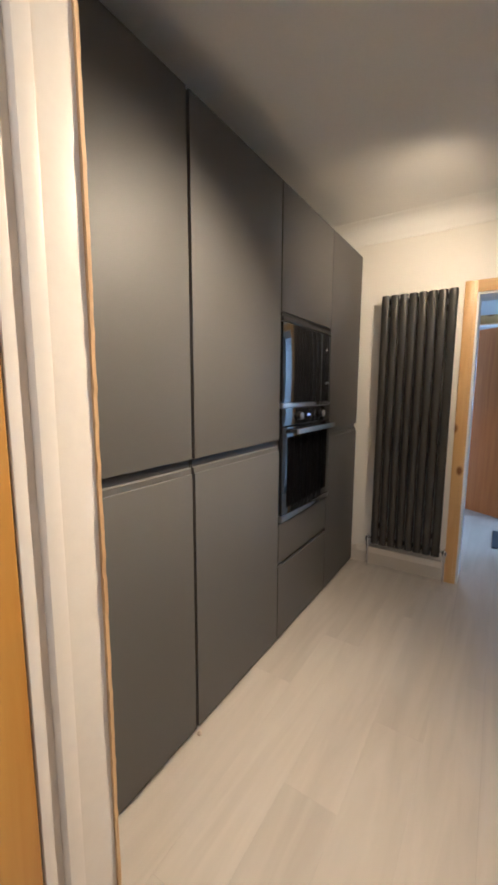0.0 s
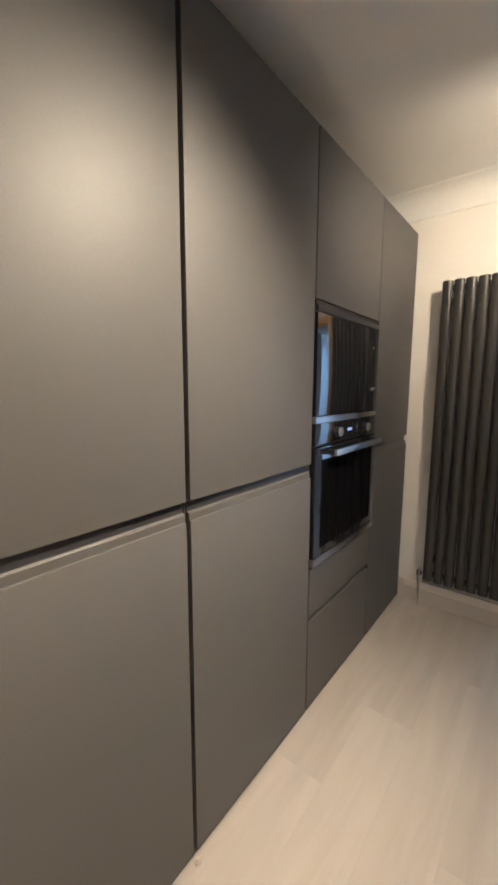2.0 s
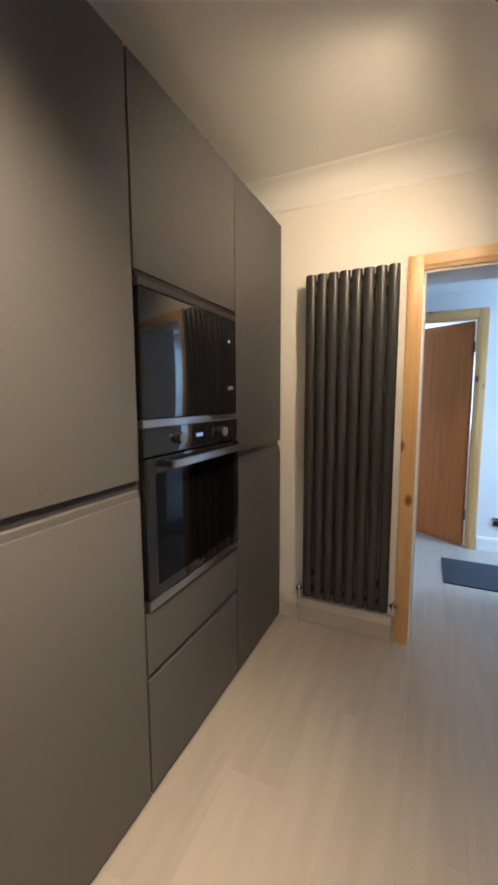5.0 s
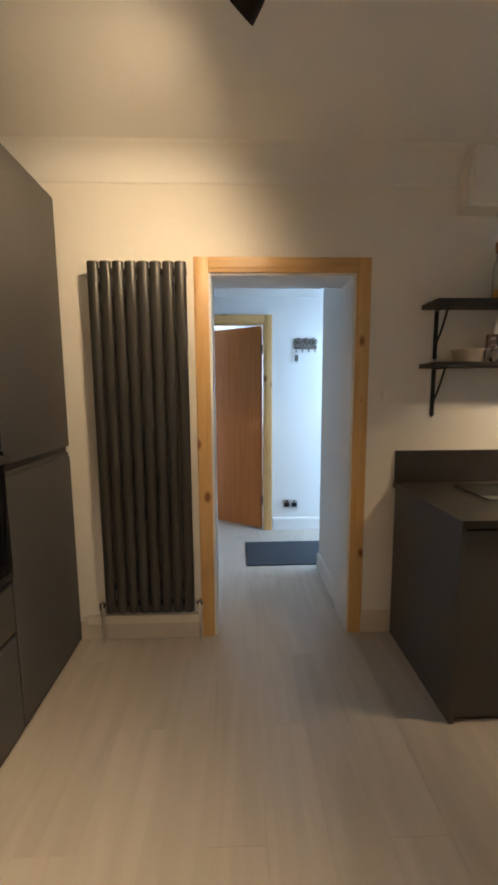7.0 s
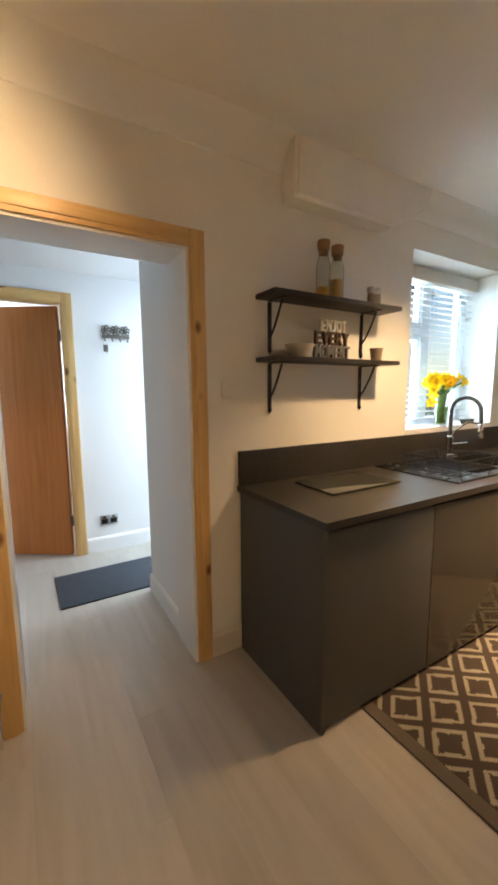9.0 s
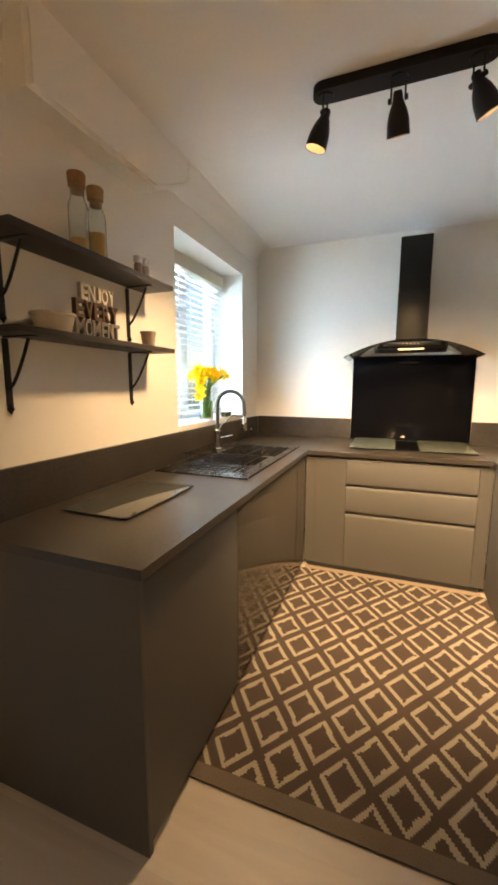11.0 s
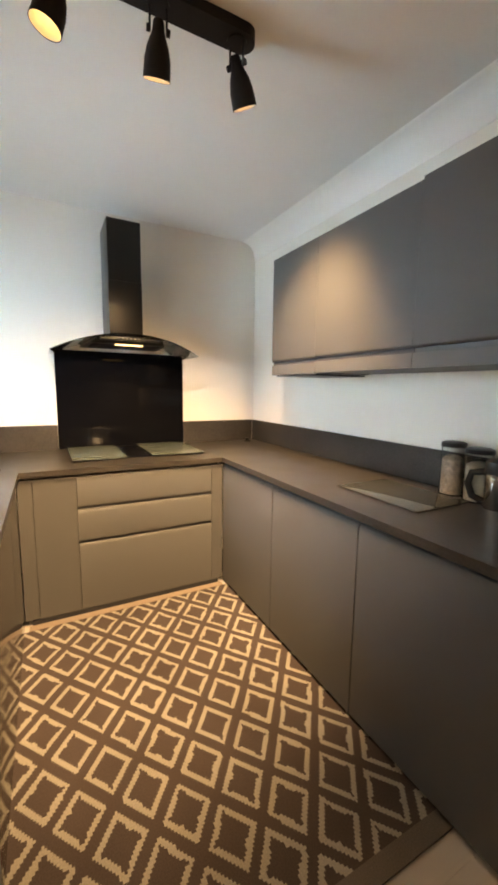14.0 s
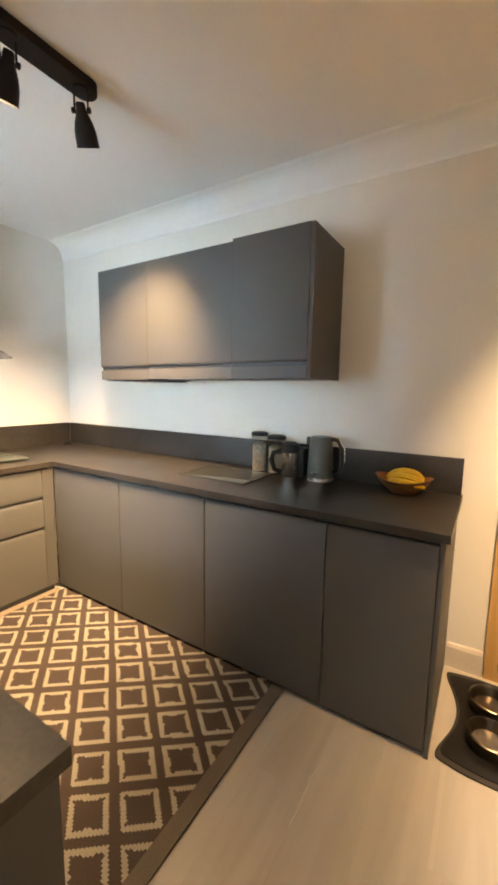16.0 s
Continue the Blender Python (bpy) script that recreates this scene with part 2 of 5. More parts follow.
BRONZE = mat("antique_metal", (0.16, 0.145, 0.13), 0.4, metal=0.7, vary=0.25, scale=30)
FABRICPAW = mat("grey_mat_rim", (0.034, 0.029, 0.026), 0.7, vary=0.1)
PLUM = mat("cladding_paint", (0.62, 0.71, 0.80), 0.7, vary=0.05)
GRASS = mat("grass_ground", (0.07, 0.10, 0.035), 0.9, vary=0.3, scale=2, fine=60, bump=0.4)
ROOFMAT = mat("slate_roof", (0.11, 0.11, 0.12), 0.7, vary=0.15)


def rug_material():
    m = bpy.data.materials.new("woven_lattice_rug")
    m.use_nodes = True
    nt = m.node_tree
    p = nt.nodes["Principled BSDF"]
    p.inputs["Roughness"].default_value = 0.92
    p.inputs["Specular IOR Level"].default_value = 0.15
    tc = nt.nodes.new("ShaderNodeTexCoord")
    sep = nt.nodes.new("ShaderNodeSeparateXYZ")
    link(nt, tc.outputs["Object"], sep.inputs[0])

    def math_node(op, a, b=0.0, c=0.0):
        n = nt.nodes.new("ShaderNodeMath")
        n.operation = op
        for i, v in enumerate((a, b, c)):
            if isinstance(v, (int, float)):
                n.inputs[i].default_value = v
            else:
                link(nt, v, n.inputs[i])
        return n.outputs[0]

    knot = 0.0094
    wob = nt.nodes.new("ShaderNodeTexNoise")
    wob.inputs["Scale"].default_value = 55
    wobble = math_node("MULTIPLY_ADD", wob.outputs["Fac"], 0.004, -0.002)
    xs = math_node("SNAP", math_node("ADD", sep.outputs[0], wobble), knot)
    ys = math_node("SNAP", math_node("ADD", sep.outputs[1], wobble), knot * 0.8)
    xs, ys = math_node("ADD", xs, knot / 2), math_node("ADD", ys, knot * 0.4)
    PX, PY = 0.1275, 0.100

    def dist(ox, oy):
        fx = math_node("PINGPONG", math_node("ADD", xs, ox), PX)
        fy = math_node("PINGPONG", math_node("ADD", ys, oy), PY)
        return math_node("ADD", math_node("DIVIDE", fx, PX), math_node("DIVIDE", fy, PY)), fx, fy

    l1, fx, fy = dist(0, 0)
    cell = math_node("MINIMUM", l1, math_node("SUBTRACT", 2.0, l1))
    # the dark centre is notched at the middle of each side
    ax, ay = math_node("DIVIDE", fx, PX), math_node("DIVIDE", fy, PY)
    ax2 = math_node("MINIMUM", ax, math_node("SUBTRACT", 1.0, ax))
    ay2 = math_node("MINIMUM", ay, math_node("SUBTRACT", 1.0, ay))
    notch = math_node("MULTIPLY", math_node("MINIMUM", ax2, ay2), 0.28)
    inner = math_node("GREATER_THAN", math_node("ADD", cell, notch), 0.605)
    outer = math_node("LESS_THAN", cell, 0.79)
    ring = math_node("MULTIPLY", inner, outer)
    inside = math_node("GREATER_THAN", sep.outputs[0], 0.152)
    ring = math_node("MULTIPLY", ring, inside)
    edge = nt.nodes.new("ShaderNodeMix")
    edge.data_type = "RGBA"
    edge.inputs["A"].default_value = (0.170, 0.140, 0.115, 1)
    edge.inputs["B"].default_value = (0.090, 0.067, 0.058, 1)
    link(nt, inside, edge.inputs["Factor"])
    fibre = nt.nodes.new("ShaderNodeTexNoise")
    fibre.inputs["Scale"].default_value, fibre.inputs["Detail"].default_value = 350, 3
    big = nt.nodes.new("ShaderNodeTexNoise")
    big.inputs["Scale"].default_value = 5
    mix = nt.nodes.new("ShaderNodeMix")
    mix.data_type = "RGBA"
    link(nt, edge.outputs["Result"], mix.inputs["A"])
    mix.inputs["B"].default_value = (0.41, 0.37, 0.30, 1)
    link(nt, ring, mix.inputs["Factor"])
    sc = nt.nodes.new("ShaderNodeVectorMath")
    sc.operation = "SCALE"
    link(nt, mix.outputs["Result"], sc.inputs[0])
    link(nt, math_node("ADD", math_node("MULTIPLY_ADD", fibre.outputs["Fac"], 0.7, 0.45), math_node("MULTIPLY_ADD", big.outputs["Fac"], 0.4, -0.2)), sc.inputs["Scale"])
    link(nt, sc.outputs[0], p.inputs["Base Color"])
    b = nt.nodes.new("ShaderNodeBump")
    b.inputs["Strength"].default_value, b.inputs["Distance"].default_value = 0.6, 0.002
    link(nt, fibre.outputs["Fac"], b.inputs["Height"])
    link(nt, b.outputs[0], p.inputs["Normal"])
    return m


RUGMAT = rug_material()

# ---- builders ----
ORG = {}


def thing(name, at, label, category, group="", kind=""):
    ob = new(name)
    ob.empty_display_size = 0.05
    ob.location = at
    ORG[ob] = Vector(at)
    return tagged(ob, label, category, group, kind)


def finish(bm, name, material, smooth):
    bmesh.ops.recalc_face_normals(bm, faces=bm.faces)
    me = bpy.data.meshes.new(name)
    bm.to_mesh(me)
    bm.free()
    for m in material if isinstance(material, (list, tuple)) else [material]:
        me.materials.append(m)
    if smooth:
        for f in me.polygons:
            f.use_smooth = True
        me.set_sharp_from_angle(angle=radians(40))
    return me


def part(name, bm, material, parent, label="", smooth=True):
    """One mesh part, given in world metres, under a thing or another part."""
    bmesh.ops.translate(bm, verts=bm.verts, vec=-ORG[parent])
    ob = new(name, finish(bm, name, material, smooth))
    ob.parent = parent
    ORG[ob] = ORG[parent]
    return tagged(ob, label)


def solo(name, bm, material, at, label, category, group="", kind="", smooth=True):
    """A thing that is a single mesh, given in world metres."""
    bmesh.ops.translate(bm, verts=bm.verts, vec=-Vector(at))
    ob = new(name, finish(bm, name, material, smooth))
    ob.location = at
    ORG[ob] = Vector(at)
    return tagged(ob, label, category, group, kind)


def box(x0, x1, y0, y1, z0, z1, bevel=0.0, bm=None, seg=2):
    bm = bm or bmesh.new()
    m = Matrix.Translation(((x0 + x1) / 2, (y0 + y1) / 2, (z0 + z1) / 2)) @ Matrix.Diagonal((abs(x1 - x0), abs(y1 - y0), abs(z1 - z0), 1))
    vs = bmesh.ops.create_cube(bm, size=1, matrix=m)["verts"]
    if bevel:
        es = list({e for v in vs for e in v.link_edges})
        bmesh.ops.bevel(bm, geom=es, offset=bevel, segments=seg, affect="EDGES", profile=0.7)
    return bm


def lathe(profile, at=(0, 0, 0), seg=32, m=None, bm=None):
    """Turns (radius, height) pairs about the z axis; the ends close where the radius is 0."""
    bm = bm or bmesh.new()
    base = Matrix.Translation(at) @ (m or Matrix())
    rings = []
    for r, z in profile:
        if r < 1e-6:
            rings.append([bm.verts.new(base @ Vector((0, 0, z)))])
        else:
            rings.append([bm.verts.new(base @ Vector((r * math.cos(a), r * math.sin(a), z))) for a in (2 * math.pi * i / seg for i in range(seg))])
    for a, b in zip(rings, rings[1:]):
        for i in range(seg):
            j = (i + 1) % seg
            if len(a) == 1 and len(b) == 1:
                continue
            if len(a) == 1:
                bm.faces.new((a[0], b[i], b[j]))
            elif len(b) == 1:
                bm.faces.new((a[i], b[0], a[j]))
            else:
                bm.faces.new((a[i], b[i], b[j], a[j]))
    return bm


def tube(points, radius, seg=12, bm=None, taper=None):
    """A round rod along a line of points, closed at both ends."""
    bm = bm or bmesh.new()
    pts = [Vector(p) for p in points]
    rings, up = [], None
    for i, p in enumerate(pts):
        d = (pts[min(i + 1, len(pts) - 1)] - pts[max(i - 1, 0)]).normalized()
        if up is None:
            up = d.orthogonal().normalized()
        up = (up - d * up.dot(d)).normalized()
        side = d.cross(up)
        r = radius if taper is None else taper[i]
        rings.append([bm.verts.new(p + (up * math.cos(a) + side * math.sin(a)) * r) for a in (2 * math.pi * k / seg for k in range(seg))])
    for a, b in zip(rings, rings[1:]):
        for k in range(seg):
            j = (k + 1) % seg
            bm.faces.new((a[k], a[j], b[j], b[k]))
    bm.faces.new(rings[0][::-1])
    bm.faces.new(rings[-1])
    return bm


def arc(c, r, a0, a1, n, axis="xz"):
    out = []
    for i in range(n + 1):
        a = radians(a0 + (a1 - a0) * i / n)
        u, v = r * math.cos(a), r * math.sin(a)
        out.append((c[0] + u, c[1], c[2] + v) if axis == "xz" else (c[0], c[1] + u, c[2] + v) if axis == "yz" else (c[0] + u, c[1] + v, c[2]))
    return out


def prism(outline, z0, z1, bevel=0.0):
    """Extrudes an outline of (x, y) pairs from z0 to z1."""
    bm = bmesh.new()
    f = bm.faces.new([bm.verts.new((x, y, z0)) for x, y in outline])
    got = bmesh.ops.extrude_face_region(bm, geom=[f])
    bmesh.ops.translate(bm, verts=[v for v in got["geom"] if isinstance(v, bmesh.types.BMVert)], vec=(0, 0, z1 - z0))
    if bevel:
        top = [e for e in bm.edges if all(abs(v.co.z - z1) < 1e-6 for v in e.verts)]
        bmesh.ops.bevel(bm, geom=top, offset=bevel, segments=2, affect="EDGES")
    return bm


def sweep(profile, a, b, out, bm=None):
    """A moulding: profile pairs (distance out of the wall, height) drawn from point a to b along a wall."""
    bm = bm or bmesh.new()
    a, b, out = Vector(a), Vector(b), Vector(out)
    r1 = [bm.verts.new(a + out * u + Vector((0, 0, v))) for u, v in profile]
    r2 = [bm.verts.new(b + out * u + Vector((0, 0, v))) for u, v in profile]
    n = len(profile)
    for i in range(n):
        j = (i + 1) % n
        bm.faces.new((r1[i], r1[j], r2[j], r2[i]))
    bm.faces.new(r1[::-1])
    bm.faces.new(r2)
    return bm


def wall_with_hole(axis, at0, at1, u0, u1, z0, z1, holes):
    """A wall slab between two planes of an axis, with rectangular openings (u0, u1, z0, z1) cut through."""
    bm = bmesh.new()
    us = sorted({u0, u1, *[h[0] for h in holes], *[h[1] for h in holes]})
    zs = sorted({z0, z1, *[h[2] for h in holes], *[h[3] for h in holes]})
    for ua, ub in zip(us, us[1:]):
        for za, zb in zip(zs, zs[1:]):
            cu, cz = (ua + ub) / 2, (za + zb) / 2
            if any(h[0] < cu < h[1] and h[2] < cz < h[3] for h in holes):
                continue
            if axis == "y":
                box(ua, ub, at0, at1, za, zb, bm=bm)
            else:
                box(at0, at1, ua, ub, za, zb, bm=bm)
    bmesh.ops.remove_doubles(bm, verts=bm.verts, dist=1e-5)
    bm.verts.index_update()
    seen = {}
    for f in bm.faces:
        seen.setdefault(tuple(sorted(v.index for v in f.verts)), []).append(f)
    bmesh.ops.delete(bm, geom=[f for fs in seen.values() if len(fs) > 1 for f in fs], context="FACES_ONLY")
    return bm


def structure(name, bm, material, label, category, smooth=False):
    return solo(name, bm, material, (0, 0, 0), label, category, kind="structure", smooth=smooth)


# ---- the place ----
N_Y, S_Y, E_X, W_X = 0.0, -2.455, 4.447, -0.66
DOOR = (0.745, 1.509, 0.0, 1.986)
WIN = (3.034, 4.085, 1.045, 2.242)

wall_north = structure("wall_north", wall_with_hole("y", N_Y, N_Y + 0.24, W_X - 0.15, E_X + 0.15, 0, 2.7, [(DOOR[0] - 0.012, DOOR[1] + 0.012, 0, DOOR[3] + 0.012), WIN]), WALL, "cream painted plaster kitchen wall with window and doorway", "wall")
structure("wall_window_outer", wall_with_hole("y", N_Y + 0.2402, N_Y + 0.36, 2.852, E_X + 0.15, 0, 2.7, [WIN]), WALL, "outer leaf of the wall round the deep window", "wall")
wall_east = structure("wall_east", box(E_X, E_X + 0.15, -2.62, 0, 0, 2.7), WALL, "cream painted plaster wall behind the hob", "wall")
wall_south = structure("wall_south", box(1.16, E_X + 0.15, S_Y - 0.16, S_Y, 0, 2.7), WALL, "cream painted plaster wall behind the worktop", "wall")
south_head = structure("wall_over_doorway", wall_with_hole("y", -2.70, -2.60, W_X, 1.16, 0, 2.7, [(0.40 - 0.03, 1.16, 0, 2.0)]), WALL, "painted wall around the doorway the path starts in", "wall")
wall_west = structure("wall_west", box(W_X - 0.15, W_X, -2.72, 0, 0, 2.7), WALL, "painted wall behind the tall cabinets", "wall")
ceiling = structure("ceiling", box(W_X - 0.15, E_X + 0.15, -2.72, N_Y + 0.20, CEIL, CEIL + 0.12), CEILING, "white painted kitchen ceiling", "ceiling")

# hall beyond the doorway
structure("hall_wall_side", box(1.521, 1.66, 0.24, 0.82, 0, 2.4), HALLWALL, "white hall wall beside the doorway", "wall")
structure("hall_wall_return", box(1.66, 2.75, 0.24, 0.30, 0, 2.4), HALLWALL, "white hall wall", "wall")
HD = (0.40, 1.150, 0.0, 2.035)
structure("hall_wall_back", wall_with_hole("y", 1.70, 1.80, -0.75, 2.75, 0, 2.4, [(HD[0], HD[1], 0, HD[3])]), HALLWALL, "white painted hall wall with a doorway", "wall")
structure("hall_wall_west", box(-0.85, -0.75, 0.24, 1.80, 0, 2.4), HALLWALL, "white hall wall", "wall")
structure("hall_wall_east", wall_with_hole("x", 2.75, 2.85, 0.24, 1.80, 0, 2.4, [(0.75, 1.65, 0.1, 2.2)]), HALLWALL, "white hall wall with a glazed opening", "wall")
structure("hall_ceiling", box(-0.85, 2.85, 0.24, 1.80, 2.275, 2.40), HALLWALL, "white hall ceiling", "ceiling")
# room behind the hall door
structure("far_room_wall_back", wall_with_hole("y", 4.0, 4.1, -1.2, 2.4, 0, 2.4, [(-0.35, 0.95, 0.9, 2.1)]), HALLWALL, "white wall of the room beyond", "wall")
structure("far_room_wall_west", box(-1.3, -1.2, 1.80, 4.1, 0, 2.4), HALLWALL, "white wall of the room beyond", "wall")
structure("far_room_wall_east", box(2.4, 2.5, 1.80, 4.1, 0, 2.4), HALLWALL, "white wall of the room beyond", "wall")
structure("far_room_ceiling", box(-1.3, 2.5, 1.80, 4.1, 2.30, 2.40), HALLWALL, "white ceiling of the room beyond", "ceiling")
# passage in which the path starts
structure("passage_wall_west", box(-0.2, -0.1, -4.3, -2.70, 0, 2.5), WALL, "painted passage wall", "wall")
structure("passage_wall_east", box(1.9, 2.0, -4.3, -2.615, 0, 2.5), WALL, "painted passage wall", "wall")
structure("passage_wall_south", box(-0.2, 2.0, -4.4, -4.3, 0, 2.5), WALL, "painted passage wall", "wall")
structure("passage_ceiling", box(-0.2, 2.0, -4.4, -2.70, 2.40, 2.5), CEILING, "painted passage ceiling", "ceiling")

# coving and boxed pipework
COVE = [(0.0, 0.0), (0.004, 0.003), (0.007, 0.010)] + [(0.009 + 0.098 * (1 - math.cos(radians(a))), 0.016 + 0.112 * math.sin(radians(a))) for a in (8, 20, 32, 45, 58, 70, 82)] + [(0.111, 0.1305), (0.117, 0.1335), (0.119, 0.1352), (0, 0.1352)]
zc = CEIL - 0.135
structure("coving_north", sweep(COVE, (W_X, 0, zc), (2.018, 0, zc), (0, -1, 0)), CEILING, "plain white plaster coving along the ceiling", "coving", True)
structure("coving_north_east", sweep(COVE, (2.95, 0, zc), (E_X, 0, zc), (0, -1, 0)), CEILING, "plain white plaster coving above the window", "coving", True)
structure("coving_south", sweep(COVE, (E_X, S_Y, zc), (1.16, S_Y, zc), (0, 1, 0)), CEILING, "plain white plaster coving above the wall cabinets", "coving", True)
bm = bmesh.new()
outline = ((2.018, 2.270), (2.715, 2.270), (2.985, 2.405), (3.040, CEIL + 0.01), (2.018, CEIL + 0.01))
f = bm.faces.new([bm.verts.new((x, 0.0, z)) for x, z in outline])
got = bmesh.ops.extrude_face_region(bm, geom=[f])
bmesh.ops.translate(bm, verts=[v for v in got["geom"] if isinstance(v, bmesh.types.BMVert)], vec=(0, -0.112, 0))
bmesh.ops.bevel(bm, geom=[e for e in bm.edges if all(v.co.z < CEIL and v.co.y < -0.1 for v in e.verts) or abs(e.verts[0].co.z - e.verts[1].co.z) > 0.2 and e.verts[0].co.y < -0.1], offset=0.016, segments=3, affect="EDGES")
structure("pipe_boxing", bm, CEILING, "white boxed-in pipework under the ceiling", "boxing", True)

# skirting boards
SK = [(0, 0), (0.016, 0), (0.016, 0.105), (0.010, 0.122), (0, 0.125)]
structure("baseboard_north", sweep(SK, (W_X, 0, 0), (0.683, 0, 0), (0, -1, 0)), SKIRT, "painted skirting board", "skirting")
structure("baseboard_north_east", sweep(SK, (1.578, 0, 0), (1.752, 0, 0), (0, -1, 0)), SKIRT, "painted skirting board", "skirting")
structure("baseboard_south", sweep(SK, (1.40, S_Y, 0), (1.225, S_Y, 0), (0, 1, 0)), SKIRT, "painted skirting board", "skirting")
structure("baseboard_hall_side", sweep(SK, (1.521, 0.82, 0), (1.521, 0.12, 0), (-1, 0, 0)), HALLWALL, "white skirting board", "skirting")
structure("baseboard_hall_back", sweep(SK, (1.235, 1.70, 0), (2.75, 1.70, 0), (0, -1, 0)), HALLWALL, "white skirting board", "skirting")


def door_frame(name, x0, x1, zt, y, thick, w, out, label, white_lining=True):
    """Pine architrave round an opening, with a lining through the wall."""
    ob = thing(name, ((x0 + x1) / 2, y, 0), label, "door frame", kind="structure")
    s = out
    for a, b in ((x0 - w, x0), (x1, x1 + w)):
        bm = box(a, b, y, y + s * 0.016, 0, zt + w - 0.0, 0.003)
        box(a + 0.004, b - 0.020, y, y + s * 0.021, 0, zt + w - 0.004, 0.004, bm=bm) if a < x0 else box(a + 0.020, b - 0.004, y, y + s * 0.021, 0, zt + w - 0.004, 0.004, bm=bm)
        part("jamb_architrave", bm, PINE, ob)
    bm = box(x0 + 0.0005, x1 - 0.0005, y, y + s * 0.016, zt, zt + w, 0.003)
    box(x0 + 0.0005, x1 - 0.0005, y, y + s * 0.021, zt + 0.020, zt + w - 0.004, 0.004, bm=bm)
    part("head_architrave", bm, PINE_H, ob)
    lm = HALLWALL if white_lining else PINE
    d0, d1 = sorted((y + s * 0.004, y - s * thick))
    k = 0.013 if white_lining else 0.006
    part("lining_side", box(x0 - 0.012, x0 + k, d0, d1, 0, zt + 0.010, 0.0015), lm, ob, "white painted lining" if white_lining else "")
    part("lining_side", box(x1 - k, x1 + 0.012, d0, d1, 0, zt + 0.010, 0.0015), lm, ob, "white painted lining" if white_lining else "")
    part("lining_head", box(x0 + k, x1 - k, d0, d1, zt - k, zt + 0.010, 0.0015), lm, ob, "white painted lining" if white_lining else "")
    return ob


door_frame("doorframe_hall", DOOR[0], DOOR[1], DOOR[3], 0.0, 0.24, 0.074, -1, "knotty varnished pine door frame with white lining")
door_frame("doorframe_far", HD[0], HD[1], HD[3], 1.70, 0.10, 0.078, -1, "knotty pine door frame in the hall", False)

# doorway the path starts in
fr = thing("doorframe_passage", (0.4, -2.65, 0), "white painted door lining with a chipped bare pine edge", "door frame", kind="structure")
part("lining", box(0.362, 0.400, -2.661, -2.602, 0, 2.0, 0.002), GLOSSPAINT, fr)
part("stop", box(0.362, 0.4035, -2.686, -2.6612, 0, 2.0, 0.003), GLOSSPAINT, fr)
part("rebate", box(0.362, 0.384, -2.703, -2.6862, 0, 2.0), GLOSSPAINT, fr)
part("lining_back", box(0.362, 0.398, -2.720, -2.7032, 0, 2.0, 0.002), GLOSSPAINT, fr)
rng = random.Random(4)
bm = bmesh.new()
n = 150
prev = None
for i in range(n + 1):
    z = 2.0 * i / n
    e = 0.4045 + 0.0008 * math.sin(z * 9) + rng.uniform(-0.0014, 0.0014) * (1.0 if 0.5 < z < 1.5 else 0.5)
    row = [bm.verts.new(v) for v in ((0.34, -2.6015, z), (e, -2.6015, z), (e - 0.001, -2.5945, z), (0.34, -2.592, z))]
    if prev:
        for k in range(4):
            bm.faces.new((prev[k], prev[(k + 1) % 4], row[(k + 1) % 4], row[k]))
    prev = row
part("bare_edge", bm, RAWPINE, fr, "chipped bare pine edge", smooth=False)
part("lining_east", box(1.140, 1.160, -2.62, -2.455, 0, 2.0, 0.002), PINE, fr, "pine lining")
part("architrave_east", box(1.150, 1.222, -2.455, -2.436, 0, 2.072, 0.004), PINE, fr, "knotty pine architrave")
part("architrave_head", box(0.42, 1.1495, -2.60, -2.582, 2.0, 2.07, 0.004), PINE_H, fr, "pine head architrave")

pd = thing("passage_door", (0.38, -2.73, 0), "open honey-brown veneered door beside the white lining", "door", kind="structure")
m = Matrix.Translation((0.398, -2.724, 0)) @ Matrix.Rotation(radians(-90), 4, "Z")
bm = box(0, 0.76, -0.040, 0, 0.008, 1.99, 0.003)
bmesh.ops.transform(bm, matrix=m, verts=bm.verts)
part("leaf", bm, DOOR2WOOD, pd)
bm = lathe([(0.0, 0.0), (0.026, 0.0), (0.026, 0.006), (0.011, 0.012), (0.011, 0.045), (0.0, 0.045)], seg=20)
bmesh.ops.transform(bm, matrix=m @ Matrix.Translation((0.70, 0.0, 1.0)) @ Matrix.Rotation(radians(-90), 4, "X"), verts=bm.verts)
part("handle", bm, CHROME, pd, "chrome handle")

hd = thing("hall_door", (1.135, 1.80, 0), "orange-brown flush veneered door standing ajar", "door", kind="structure")
m = Matrix.Translation((1.140, 1.755, 0)) @ Matrix.Rotation(radians(180 - 33), 4, "Z")
bm = box(0.004, 0.73, -0.0, 0.040, 0.010, 2.015, 0.002)
bmesh.ops.transform(bm, matrix=m, verts=bm.verts)
part("leaf", bm, DOORWOOD, hd)
for z in (0.25, 1.75):
    part("hinge", box(1.124, 1.142, 1.735, 1.748, z, z + 0.09, 0.002), BRONZE, hd, "dull metal hinge")
bm = lathe([(0.0, 0.0), (0.026, 0.0), (0.026, 0.006), (0.011, 0.012), (0.011, 0.05), (0.0, 0.05)], seg=20)
bmesh.ops.transform(bm, matrix=m @ Matrix.Translation((0.67, 0.040, 1.0)) @ Matrix.Rotation(radians(-90), 4, "X"), verts=bm.verts)
part("handle", bm, CHROME, hd, "chrome handle")

